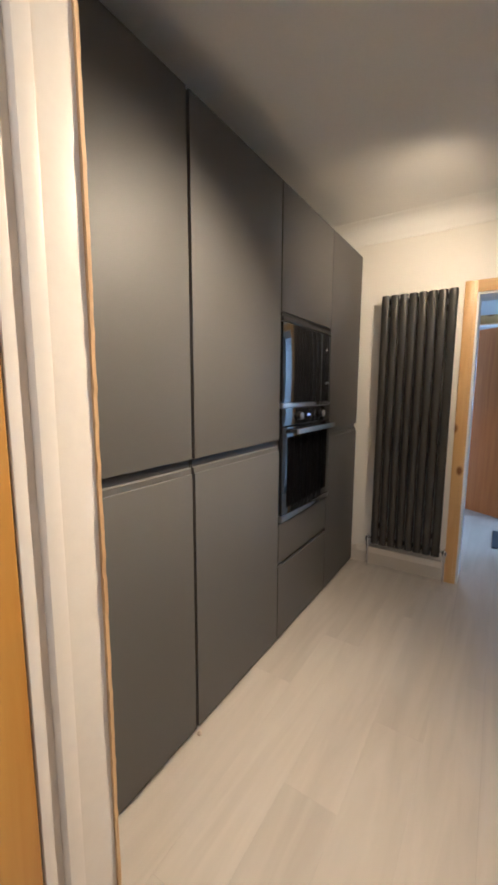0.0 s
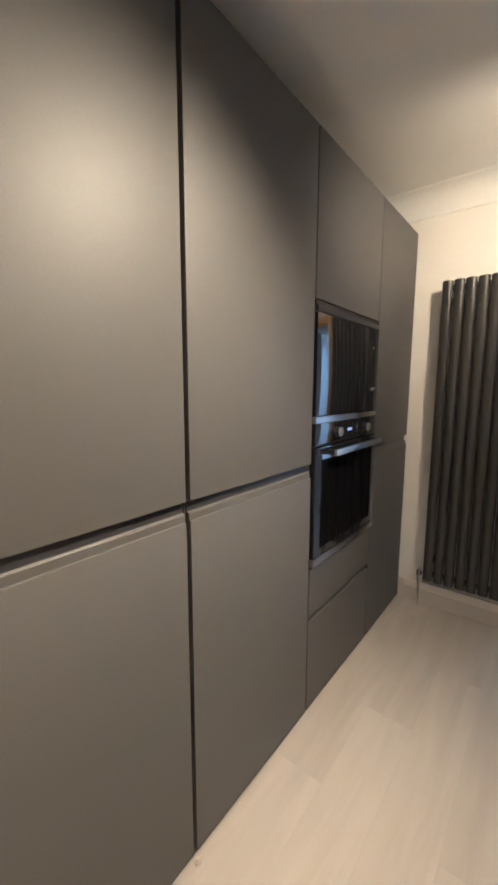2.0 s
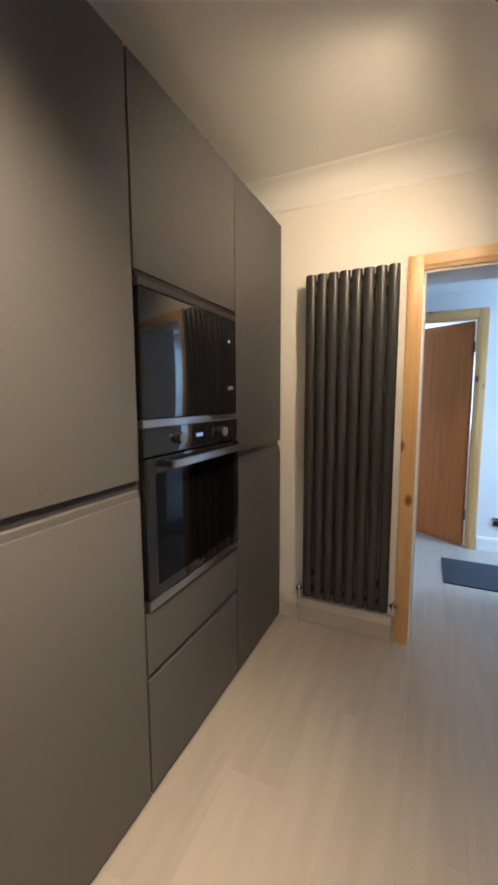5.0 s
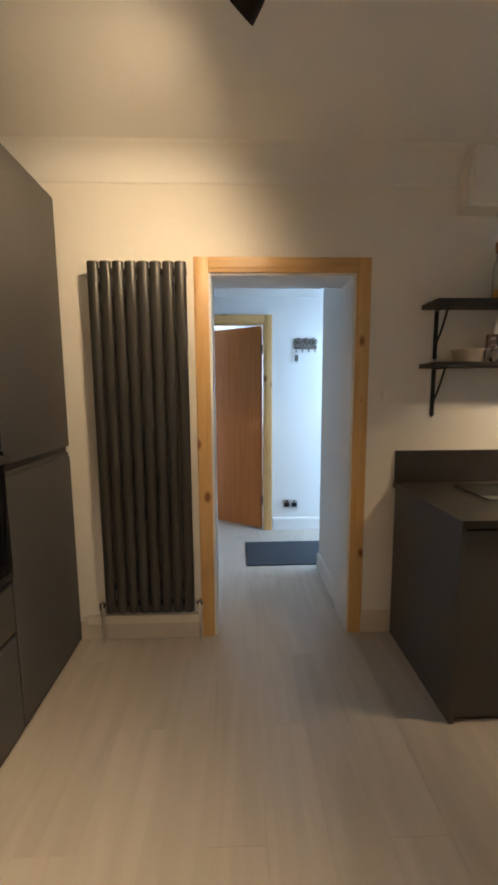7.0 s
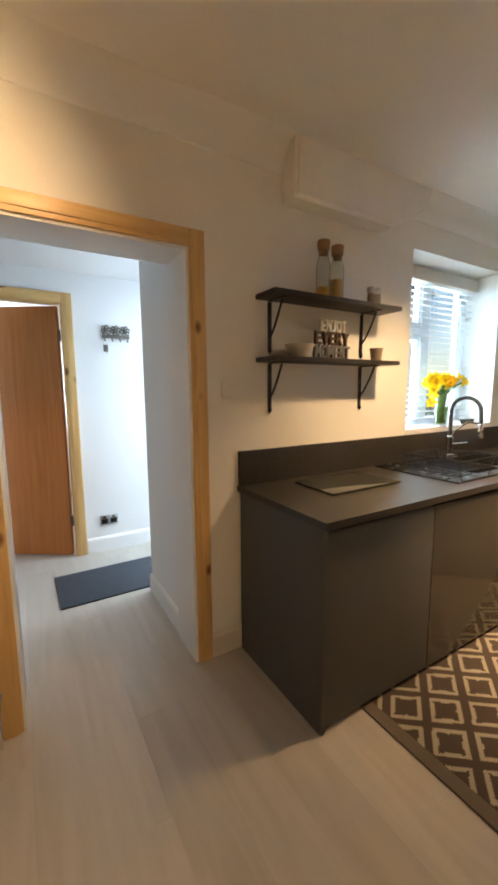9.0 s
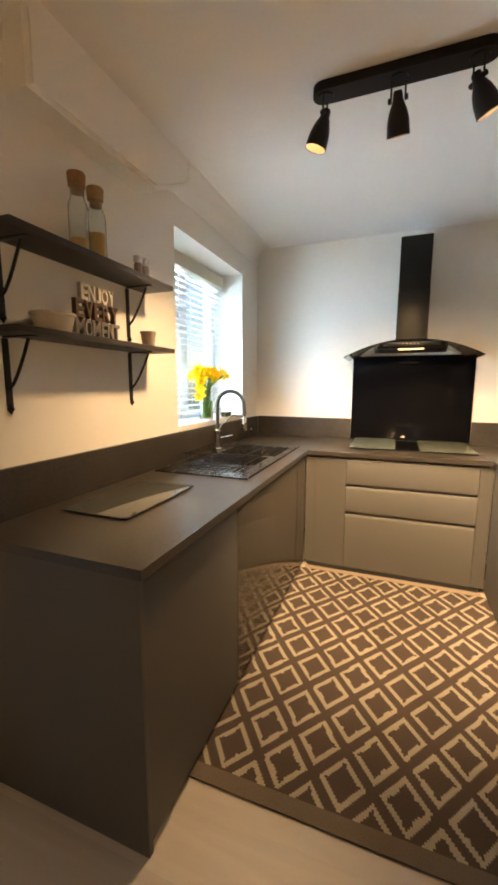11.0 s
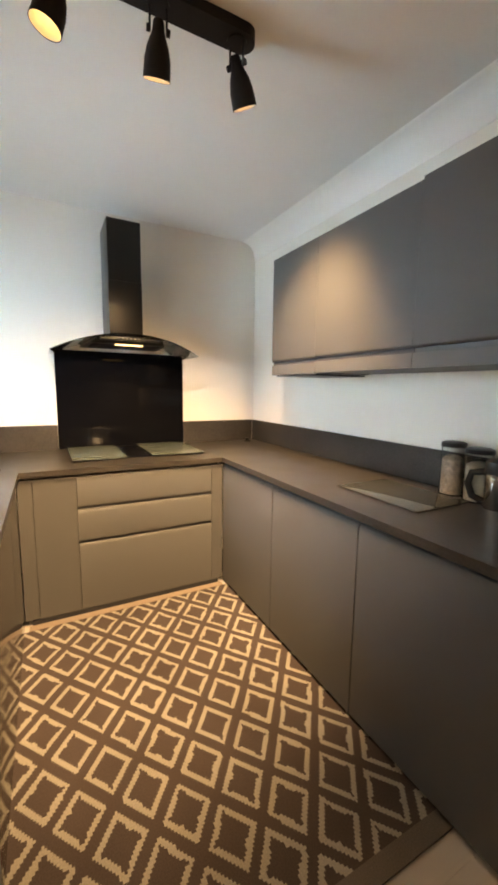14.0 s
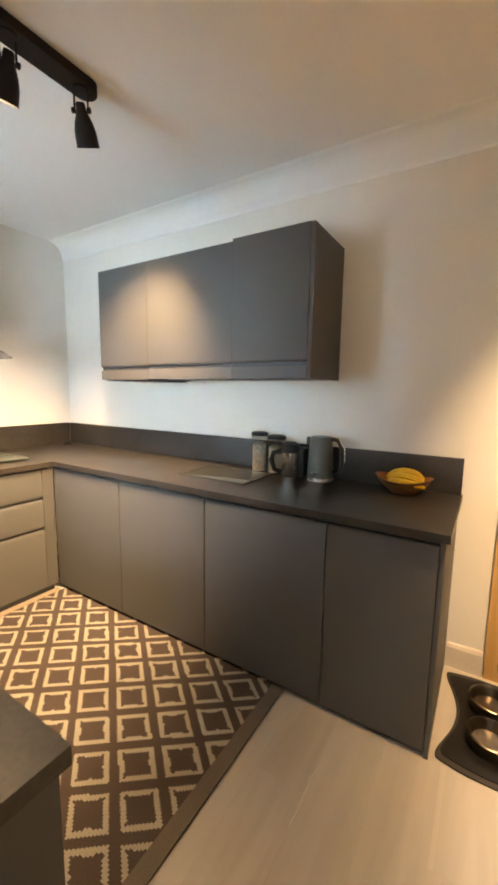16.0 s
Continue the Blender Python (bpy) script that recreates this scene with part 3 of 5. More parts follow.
# ---- window ----
wn1 = thing("window_1", (3.557, 0.20, 1.045), "white plastic casement window in a deep plaster reveal", "window", kind="structure")
x0, x1, z0, z1 = WIN
FRY = (0.262, 0.325)
part("window_frame", box(x0, x0 + 0.06, *FRY, z0, z1, 0.004), UPVC, wn1)
part("window_frame", box(x1 - 0.06, x1, *FRY, z0, z1, 0.004), UPVC, wn1)
part("window_frame", box(x0 + 0.06, x1 - 0.06, *FRY, z1 - 0.06, z1, 0.004), UPVC, wn1)
part("window_frame", box(x0 + 0.06, x1 - 0.06, *FRY, z0, z0 + 0.06, 0.004), UPVC, wn1)
XM = 3.555
part("mullion", box(XM - 0.04, XM + 0.04, *FRY, z0 + 0.06, z1 - 0.06, 0.004), UPVC, wn1)
part("transom", box(x0 + 0.06, XM - 0.04, *FRY, 1.76, 1.83, 0.004), UPVC, wn1)
for a, b, c, d in ((x0 + 0.06, XM - 0.04, z0 + 0.06, 1.76), (x0 + 0.06, XM - 0.04, 1.83, z1 - 0.06), (XM + 0.04, x1 - 0.06, z0 + 0.06, z1 - 0.06)):
    bm = bmesh.new()
    for q in ((a, a + 0.035, c, d), (b - 0.035, b, c, d), (a + 0.035, b - 0.035, c, c + 0.035), (a + 0.035, b - 0.035, d - 0.035, d)):
        box(q[0], q[1], 0.270, 0.315, q[2], q[3], 0.003, bm=bm)
    part("sash", bm, UPVC, wn1)
    g = part("pane", box(a + 0.035, b - 0.035, 0.290, 0.296, c + 0.035, d - 0.035), CLEAR, wn1)
    g.visible_shadow = False
part("sill", box(x0 + 0.001, x1 - 0.001, -0.006, 0.262, 1.046, 1.094, 0.006), UPVC, wn1, "white window sill board")
bl = thing("venetian_blind", (3.557, 0.20, 2.15), "white slatted venetian blind lowered with open slats", "blind")
part("headrail", box(x0 + 0.012, x1 - 0.012, 0.165, 0.225, 2.135, 2.222, 0.004), mat("blind_valance", (0.70, 0.66, 0.58), 0.5, vary=0.03), bl, "cream valance rail")
slat = bmesh.new()
box(x0 + 0.02, x1 - 0.02, -0.021, 0.021, -0.0012, 0.0012, bm=slat)
bmesh.ops.rotate(slat, verts=slat.verts, cent=(0, 0, 0), matrix=Matrix.Rotation(radians(8), 3, "X"))
bmesh.ops.translate(slat, verts=slat.verts, vec=-Vector((3.557, 0, 0)))
slat_me = finish(slat, "slat", BLIND, False)
for i in range(22):
    s = new("slat", slat_me)
    s.parent = bl
    s.location = (0, 0.015, 2.115 - 0.044 * i - 2.15)
part("bottom_rail", box(x0 + 0.02, x1 - 0.02, 0.195, 0.235, 1.128, 1.142, 0.003), BLIND, bl)
for x in (3.2, 3.557, 3.91):
    part("ladder_cord", tube([(x, 0.193, 1.13), (x, 0.193, 2.14)], 0.0012, 6), BLIND, bl)

# outside the window
structure("ground", box(-60, 60, 6, 120, -0.35, -0.30), GRASS, "grassy ground outside", "ground")
nb = thing("neighbour_house", (7.5, 7.5, -0.3), "pale clad house seen through the window", "house")
part("wall", box(5.0, 13.0, 7.0, 13.0, -0.3, 4.6), PLUM, nb)
for i in range(22):
    part("cladding_board", sweep([(0, 0), (0.03, 0.0), (0.008, 0.21), (0, 0.21)], (4.97, 7.0, -0.2 + 0.215 * i), (13.0, 7.0, -0.2 + 0.215 * i), (0, -1, 0)), PLUM, nb, smooth=False)
bm = bmesh.new()
vs = [bm.verts.new(v) for v in ((4.7, 6.7, 4.5), (13.3, 6.7, 4.5), (13.3, 13.3, 4.5), (4.7, 13.3, 4.5), (4.7, 10, 7.0), (13.3, 10, 7.0))]
for f in ((0, 1, 5, 4), (2, 3, 4, 5), (0, 4, 3), (1, 2, 5), (0, 3, 2, 1)):
    bm.faces.new([vs[i] for i in f])
part("roof", bm, ROOFMAT, nb, "slate roof", smooth=False)

# ---- tall cabinets along the west side ----
TOP = 2.32


def panel_x(y0, y1, z0, z1, x=0.0, t=0.019, bevel=0.0022):
    return box(x - t, x, y0, y1, z0, z1, bevel)


def grip_door_x(parent, y0, y1, z0, z1):
    """Door facing +x whose top edge is rolled back to a grip."""
    prof = [(-0.019, z0), (0.0, z0), (0.0, z1 - 0.027), (-0.002, z1 - 0.0235), (-0.006, z1 - 0.023), (-0.007, z1 - 0.004), (-0.011, z1), (-0.019, z1)]
    bm = bmesh.new()
    a = [bm.verts.new((u, y0, v)) for u, v in prof]
    b = [bm.verts.new((u, y1, v)) for u, v in prof]
    for i in range(len(prof)):
        j = (i + 1) % len(prof)
        bm.faces.new((a[i], a[j], b[j], b[i]))
    bm.faces.new(a[::-1])
    bm.faces.new(b)
    return part("lower_door", bm, CAB, parent)


def tall_unit(y0, y1, label, gap=0.004):
    ob = thing("tall_cabinet", (-0.3, (y0 + y1) / 2, 0), label, "cabinet", "tall cabinets")
    part("carcass", box(-0.62, -0.022, y0 + 0.001, y1 - 0.001, 0.0, TOP), CABIN, ob)
    part("upper_door", panel_x(y0 + gap, y1 - gap, 1.110, TOP), CAB, ob)
    grip_door_x(ob, y0 + gap, y1 - gap, 0.018, 1.078)
    part("grip_channel", box(-0.0215, -0.016, y0 + gap, y1 - gap, 1.078, 1.108), RAILMAT, ob, "dark recessed grip channel")
    return ob


tall_unit(-2.578, -1.9235, "tall matte taupe-grey cabinet with two handleless doors", 0.0045)
tall_unit(-1.9165, -1.268, "tall matte taupe-grey cabinet with two handleless doors")
tall_unit(-0.612, -0.030, "tall matte taupe-grey end cabinet beside the radiator", 0.002)

ov = thing("oven_housing", (-0.3, -0.94, 0), "tall matte taupe-grey cabinet housing oven and microwave", "cabinet", "tall cabinets")
OY0, OY1 = -1.264, -0.615
part("carcass", box(-0.62, -0.16, OY0, OY1, 0.0, TOP), CABIN, ov)
part("side_panel", box(-0.16, -0.022, OY0, OY0 + 0.018, 0.0, TOP), CABIN, ov)
part("side_panel", box(-0.16, -0.022, OY1 - 0.018, OY1, 0.0, TOP), CABIN, ov)
part("upper_door", panel_x(OY0 + 0.001, OY1 - 0.001, 1.738, TOP), CAB, ov)
part("drawer_front", panel_x(OY0 + 0.002, OY1 - 0.002, 0.450, 0.664), CAB, ov)
part("drawer_front", panel_x(OY0 + 0.002, OY1 - 0.002, 0.018, 0.426), CAB, ov)
part("grip_channel", box(-0.024, -0.019, OY0 + 0.01, OY1 - 0.01, 0.424, 0.452), RAILMAT, ov)

AY0, AY1 = OY0 + 0.006, OY1 - 0.004
mw = thing("microwave", (-0.08, -0.94, 1.29), "built-in black glass microwave with steel trims", "microwave")
part("body", box(-0.15, -0.012, OY0 + 0.02, OY1 - 0.02, 1.285, 1.722), BLACKMETAL, mw)
part("door", box(-0.012, 0.006, AY0 + 0.002, AY1 - 0.135, 1.296, 1.690, 0.002), OVENGLASS, mw, "black glass door")
part("control_panel", box(-0.012, 0.006, AY1 - 0.132, AY1 - 0.002, 1.296, 1.690, 0.002), OVENGLASS, mw, "black glass control panel")
part("top_trim", box(-0.012, 0.008, AY0, AY1, 1.694, 1.716, 0.002), RAILMAT, mw, "dark metal trim")
part("vent_strip", box(-0.012, -0.002, AY0, AY1, 1.717, 1.734), BLACKMETAL, mw)
part("bottom_trim", box(-0.012, 0.009, AY0, AY1, 1.268, 1.292, 0.002), STEEL, mw, "brushed steel trim")
bm = lathe([(0, 0), (0.011, 0), (0.011, 0.014), (0.0, 0.014)], m=Matrix.Rotation(radians(90), 4, "Y"), at=(0.006, AY1 - 0.066, 1.40), seg=20)
part("knob", bm, STEEL, mw, "small steel dial")
part("marker", box(0.006, 0.0068, AY1 - 0.074, AY1 - 0.060, 1.595, 1.606), WHITELETTER, mw, "pale printed mark")

on = thing("oven", (-0.08, -0.94, 0.67), "built-in black glass oven with steel handle and trim", "oven")
part("body", box(-0.15, -0.012, OY0 + 0.02, OY1 - 0.02, 0.672, 1.262), BLACKMETAL, on)
part("control_panel", box(-0.012, 0.008, AY0, AY1, 1.176, 1.266, 0.002), OVENGLASS, on, "black glass control panel")
dr = part("door", box(-0.012, 0.012, AY0, AY1, 0.708, 1.170, 0.002), OVENGLASS, on, "black glass oven door")
part("handle_bar", box(0.050, 0.064, AY0 + 0.085, AY1 - 0.05, 1.135, 1.160, 0.003), STEEL, dr, "brushed steel bar handle")
for y in (AY0 + 0.098, AY1 - 0.063):
    part("handle_post", box(0.012, 0.051, y - 0.012, y + 0.012, 1.137, 1.158, 0.002), BLACKMETAL, dr)
part("window_border", box(0.0122, 0.0128, AY0 + 0.05, AY1 - 0.05, 0.745, 1.118), BLACKGLASS, dr)
part("bottom_trim", box(-0.012, 0.014, AY0, AY1, 0.674, 0.705, 0.002), STEEL, on, "brushed steel bottom trim")
for y in (-1.075, -0.775):
    bm = lathe([(0, 0), (0.021, 0), (0.021, 0.004), (0.019, 0.020), (0, 0.020)], m=Matrix.Rotation(radians(90), 4, "Y"), at=(0.008, y, 1.222), seg=28)
    kn = part("knob", bm, BLACKMETAL, on, "round black control knob")
    part("cap", lathe([(0, 0), (0.019, 0), (0.019, 0.006), (0.016, 0.008), (0, 0.008)], m=Matrix.Rotation(radians(90), 4, "Y"), at=(0.0282, y, 1.222), seg=28), STEEL, kn, "steel knob face")
part("display", box(0.008, 0.0088, -0.960, -0.915, 1.216, 1.229), DISPLAY, on, "small blue clock display")
for i, (w, dy) in enumerate(((0.012, 0), (0.009, 0.016))):
    part("badge_mark", box(0.0130, 0.0136, -0.95 + dy, -0.95 + dy + w, 0.722, 0.730), STEEL, on, "small pale badge")

# ---- radiator ----
rd = thing("column_radiator", (0.405, -0.07, 0.0), "tall anthracite vertical radiator with eight oval tubes", "radiator")
for i in range(8):
    cx = 0.193 + 0.0602 * i
    prof = []
    for k in range(16):
        a = 2 * math.pi * k / 16
        prof.append((cx + 0.0280 * math.cos(a), -0.088 + 0.0175 * math.sin(a)))
    part("tube", prism(prof, 0.205, 2.012, 0.004), RADPAINT, rd)
for z in (0.235, 1.975):
    part("header", tube([(0.168, -0.052, z), (0.640, -0.052, z)], 0.017, 16), RADPAINT, rd)
for x in (0.22, 0.59):
    for z in (0.33, 1.90):
        part("wall_bracket", box(x - 0.012, x + 0.012, -0.05, 0, z - 0.02, z + 0.02), RADPAINT, rd)
for x, s in ((0.135, -1), (0.668, 1)):
    v = part("valve", lathe([(0, 0.16), (0.012, 0.16), (0.012, 0.20), (0.018, 0.205), (0.018, 0.235), (0.014, 0.24), (0.0, 0.262)], at=(x, -0.055, 0), seg=18), CHROME, rd, "chrome radiator valve")
    part("tail", tube([(x, -0.055, 0.225), (x - s * 0.03, -0.055, 0.233)], 0.009, 10), CHROME, v)
    part("feed_pipe", tube([(x, -0.055, 0.0), (x, -0.055, 0.165)], 0.0075, 10), CHROME, v)
solo("pipe_cover", box(0.04, 0.672, -0.036, -0.017, 0.10, 0.150, 0.005), GLOSSPAINT, (0.35, -0.02, 0.1), "white painted pipe cover strip along the skirting under the radiator", "pipe cover")

# ---- base cabinets and worktop ----
WT = 0.882
WB = WT - 0.030
NF, SF, EF = -0.645, -1.832, 3.71
H0, H1 = 0.030, 0.834


def grip_front(axis, at, s, u0, u1, z0, z1, roll=True):
    """Handleless front; the top edge rolls back. axis is the one it faces, s its sign."""
    t = 0.019
    prof = [(0, z0), (0, z1 - 0.022), (0.004, z1 - 0.012), (0.006, z1 - 0.004), (0.011, z1), (t, z1), (t, z0)] if roll else [(0, z0), (0, z1), (t, z1), (t, z0)]
    bm = bmesh.new()

    def put(u, d, z):
        return (at - s * d, u, z) if axis == "x" else (u, at - s * d, z)
    a = [bm.verts.new(put(u0, d, z)) for d, z in prof]
    b = [bm.verts.new(put(u1, d, z)) for d, z in prof]
    for i in range(len(prof)):
        j = (i + 1) % len(prof)
        bm.faces.new((a[i], a[j], b[j], b[i]))
    bm.faces.new(a[::-1])
    bm.faces.new(b)
    return bm


def base_unit_y(at, s, u0, u1, label, material=CAB, name="base_cabinet", inner=WB - 0.001):
    ob = thing(name, ((u0 + u1) / 2, at, 0), label, "cabinet", "base cabinets")
    back = at - s * 0.57
    y0, y1 = sorted((at - s * 0.024, back))
    part("carcass", box(u0 + 0.0005, u1 - 0.0005, y0, y1, 0.0, inner), CABIN, ob)
    part("door", grip_front("y", at, s, u0 + 0.0025, u1 - 0.0025, H0, H1), material, ob)
    return ob


# north run
nb1 = base_unit_y(NF, -1, 1.7705, 2.418, "matte taupe-grey base cabinet with end panel beside the doorway")
part("end_panel", box(1.750, 1.770, NF - 0.004, -0.022, 0.0, WB - 0.001, 0.0015), CAB, nb1, "matte grey end panel")
base_unit_y(NF, -1, 2.420, 3.706, "wide glossy taupe-grey base unit below the sink", CABGLOSS, inner=0.62)
# south run
for a, b, l in ((3.070, 3.706, "matte charcoal-grey corner base cabinet"), (2.446, 3.068, "matte charcoal-grey base cabinet"), (1.819, 2.444, "matte charcoal-grey base cabinet"), (1.405, 1.817, "matte charcoal-grey narrow base cabinet at the worktop end")):
    sb1 = base_unit_y(SF, 1, a, b, l)
part("end_panel", box(1.388, 1.4045, S_Y + 0.003, SF - 0.002, 0.0, WB - 0.001, 0.0015), CAB, sb1, "matte charcoal end panel")
# east run
eb = thing("drawer_cabinet", (4.0, -1.35, 0), "taupe-grey drawer cabinet with three drawers below the hob", "cabinet", "base cabinets")
part("carcass", box(EF + 0.024, 4.30, -1.806, -0.740, 0, WB - 0.001), CABIN, eb)
for z0, z1 in ((0.658, 0.832), (0.456, 0.636), (0.036, 0.434)):
    part("drawer_front", grip_front("x", EF, -1, -1.752, -0.939, z0, z1), CAB, eb)
part("filler", grip_front("x", EF, -1, -1.830, -1.7545, 0.036, 0.832, False), CAB, eb)
pb = thing("pullout_cabinet", (4.0, -0.83, 0), "slim taupe-grey pull-out cabinet beside the drawers", "cabinet", "base cabinets")
part("carcass", box(EF + 0.024, 4.30, -0.738, -0.665, 0, WB - 0.001), CABIN, pb)
part("door", grip_front("x", EF, -1, -0.936, -0.722, 0.036, 0.832, False), CAB, pb)
part("filler", grip_front("x", EF + 0.006, -1, -0.7195, -0.648, 0.036, 0.832, False), CAB, pb)
solo("plinth", box(EF + 0.004, EF + 0.016, -1.80, -0.68, 0.0, 0.030), RUBBER, (EF, -1.24, 0), "dark recessed plinth under the drawers", "plinth")
solo("threshold_strip", box(3.655, 3.705, -1.815, -0.665, 0.0, 0.010, 0.003), TAUPEPOT, (3.68, -1.24, 0), "pale beading strip on the floor below the drawers", "floor strip")

# worktop: one sheet in a U with an opening for the sink bowls
NW, SW, EW = -0.664, -1.818, 3.684
BW = [(3.00, 3.28, -0.50, -0.16), (3.32, 3.70, -0.53, -0.14)]
bm = bmesh.new()
SX0, SX1, SY0, SY1 = 2.96, 3.735, -0.552, -0.11
for q in ((1.744, SX0, NW, -0.001), (SX0, SX1, NW, SY0), (SX0, SX1, SY1, -0.001), (SX1, E_X - 0.001, NW, -0.001), (EW, E_X - 0.001, SW, NW), (1.374, E_X - 0.001, S_Y + 0.001, SW)):
    box(q[0], q[1], q[2], q[3], WB, WT, bm=bm)
bmesh.ops.remove_doubles(bm, verts=bm.verts, dist=1e-5)
wt = thing("worktop", (2.7, -1.2, WB), "dark brown-grey laminate worktop running round three sides", "worktop")
part("slab", bm, WORKTOP, wt, smooth=False)
UP = 1.058
part("upstand", box(1.750, E_X - 0.021, -0.020, -0.001, WT, UP, 0.0015), WORKTOP, wt)
part("upstand", box(E_X - 0.020, E_X - 0.001, -0.876, -0.0215, WT, UP, 0.0015), WORKTOP, wt)
part("upstand", box(E_X - 0.020, E_X - 0.001, S_Y + 0.0215, -1.802, WT, UP, 0.0015), WORKTOP, wt)
part("upstand", box(1.380, E_X - 0.021, S_Y + 0.001, S_Y + 0.020, WT, UP, 0.0015), WORKTOP, wt)

# ---- wall cabinets ----
WF = -2.06


def wall_unit(u0, u1, z0, z1, label, side=False):
    ob = thing("wall_cabinet", ((u0 + u1) / 2, S_Y, z0), label, "wall cabinet", "wall cabinets")
    part("carcass", box(u0 + 0.0005, u1 - 0.0005, S_Y + 0.002, WF - 0.021, z0 + 0.002, z1), CAB, ob)
    bm = bmesh.new()
    prof = [(0, z0 + 0.092), (0, z1), (0.019, z1), (0.019, z0 + 0.078), (0.010, z0 + 0.078), (0.004, z0 + 0.082)]
    a = [bm.verts.new((u0 + 0.0006, WF - d, z)) for d, z in prof]
    b = [bm.verts.new((u1 - 0.0006, WF - d, z)) for d, z in prof]
    for i in range(len(prof)):
        j = (i + 1) % len(prof)
        bm.faces.new((a[i], a[j], b[j], b[i]))
    bm.faces.new(a[::-1])
    bm.faces.new(b)
    part("door", bm, CAB, ob)
    part("lower_rail", box(u0 + 0.0005, u1 - 0.0005, WF - 0.020, WF - 0.002, z0, z0 + 0.058, 0.003), CAB, ob)
    part("grip_channel", box(u0 + 0.001, u1 - 0.001, WF - 0.0205, WF - 0.014, z0 + 0.058, z0 + 0.08), RAILMAT, ob)
    return ob


wall_unit(3.056, 3.484, 1.416, 2.090, "matte grey wall cabinet with a handleless door")
wall_unit(2.449, 3.055, 1.420, 2.090, "matte grey wall cabinet with a handleless door")
wc = wall_unit(2.030, 2.448, 1.420, 2.102, "matte grey wall cabinet at the end of the row")
part("side_panel", box(2.010, 2.0285, S_Y + 0.002, WF - 0.001, 1.420, 2.100, 0.0015), CAB, wc)
part("under_panel", box(3.08, 3.47, S_Y + 0.01, WF - 0.03, 1.408, 1.4155), BLACKMETAL, thing("cabinet_underpanel", (3.25, -2.25, 1.408), "dark flat panel under the wall cabinet", "panel"))

# ---- sink, tap ----
sk = thing("sink", (3.25, -0.33, WT), "black composite inset sink with two bowls and drainer", "sink")
bm = bmesh.new()
X0, X1, Y0, Y1 = 2.705, 3.790, -0.578, -0.045
bm2 = wall_with_hole("y", -0.0, 0.007, X0, X1, Y0, Y1, [(b[0], b[1], b[2], b[3]) for b in BW])
for v in bm2.verts:
    v.co = Vector((v.co.x, v.co.z, WT + 0.0005 + v.co.y))
part("rim", bm2, SINKMAT, sk, smooth=False)
for (a, b, c, d), depth in zip(BW, (0.13, 0.19)):
    bm = bmesh.new()
    top = [(a, c), (b, c), (b, d), (a, d)]
    k = 0.025
    low = [(a + k, c + k), (b - k, c + k), (b - k, d - k), (a + k, d - k)]
    v1 = [bm.verts.new((x, y, WT + 0.007)) for x, y in top]
    v2 = [bm.verts.new((x, y, WT - depth)) for x, y in low]
    for i in range(4):
        j = (i + 1) % 4
        bm.faces.new((v1[i], v1[j], v2[j], v2[i]))
    bm.faces.new(v2)
    bowl = part("bowl", bm, SINKMAT, sk, smooth=False)
    part("waste", lathe([(0, 0.002), (0.035, 0.002), (0.040, 0.006), (0.030, 0.008), (0.0, 0.006)], at=((a + b) / 2, (c + d) / 2, WT - depth), seg=24), CHROME, bowl, "chrome waste")
for i in range(9):
    y = -0.50 + 0.042 * i
    part("drainer_rib", box(2.735, 2.965, y, y + 0.012, WT + 0.0075, WT + 0.0095, 0.001), SINKMAT, sk)
part("raised_lip", box(X0, X1, Y0, Y0 + 0.012, WT + 0.0075, WT + 0.012, 0.003), SINKMAT, sk)
# wire draining rack over the small bowl and drainer
wb = thing("dish_rack", (3.02, -0.33, WT), "black wire dish rack standing on the sink drainer", "dish rack")
RX0, RX1, RY0, RY1 = 2.84, 3.24, -0.49, -0.14
ZB, ZT = WT + 0.022, WT + 0.085
for z, g in ((ZB, 0.020), (ZT, 0.0)):
    part("rim_wire", tube([(RX0 + g, RY0 + g, z), (RX1 - g, RY0 + g, z), (RX1 - g, RY1 - g, z), (RX0 + g, RY1 - g, z), (RX0 + g, RY0 + g, z)], 0.003, 8), BLACKMETAL, wb)
for i in range(12):
    x = RX0 + 0.03 + (RX1 - RX0 - 0.06) * i / 11
    part("cross_wire", tube([(x, RY0, ZT), (x, RY0 + 0.02, ZB), (x, RY1 - 0.02, ZB), (x, RY1, ZT)], 0.0018, 6), BLACKMETAL, wb)
for x in (RX0 + 0.05, RX1 - 0.05):
    for y, o in ((RY0, -1), (RY1, 1)):
        part("leg", tube([(x - 0.03, y - o * 0.004, ZT), (x, y - o * 0.012, WT + 0.0105), (x + 0.03, y - o * 0.004, ZT)], 0.003, 8), BLACKMETAL, wb)

TX, TY = 3.415, -0.080
tp = thing("kitchen_tap", (TX, TY, WT), "chrome kitchen tap with black flexible spring hose", "tap")
part("base_plate", box(TX - 0.055, TX + 0.055, TY - 0.026, TY + 0.026, WT + 0.0076, WT + 0.013, 0.004), CHROME, tp, "chrome base plate")
part("base", lathe([(0, 0.0), (0.027, 0.0), (0.027, 0.008), (0.020, 0.014), (0.020, 0.105), (0.023, 0.11), (0.023, 0.135), (0.014, 0.145), (0.0, 0.145)], at=(TX, TY, WT + 0.013), seg=28), CHROME, tp)
HR = 0.090
hose = [(TX, TY, WT + 0.155), (TX, TY, WT + 0.24), (TX, TY, WT + 0.31)] + [(TX, TY - HR + HR * math.cos(radians(a)), WT + 0.325 + HR * 1.05 * math.sin(radians(a))) for a in range(0, 181, 12)] + [(TX, TY - 2 * HR - 0.004, WT + 0.25)]
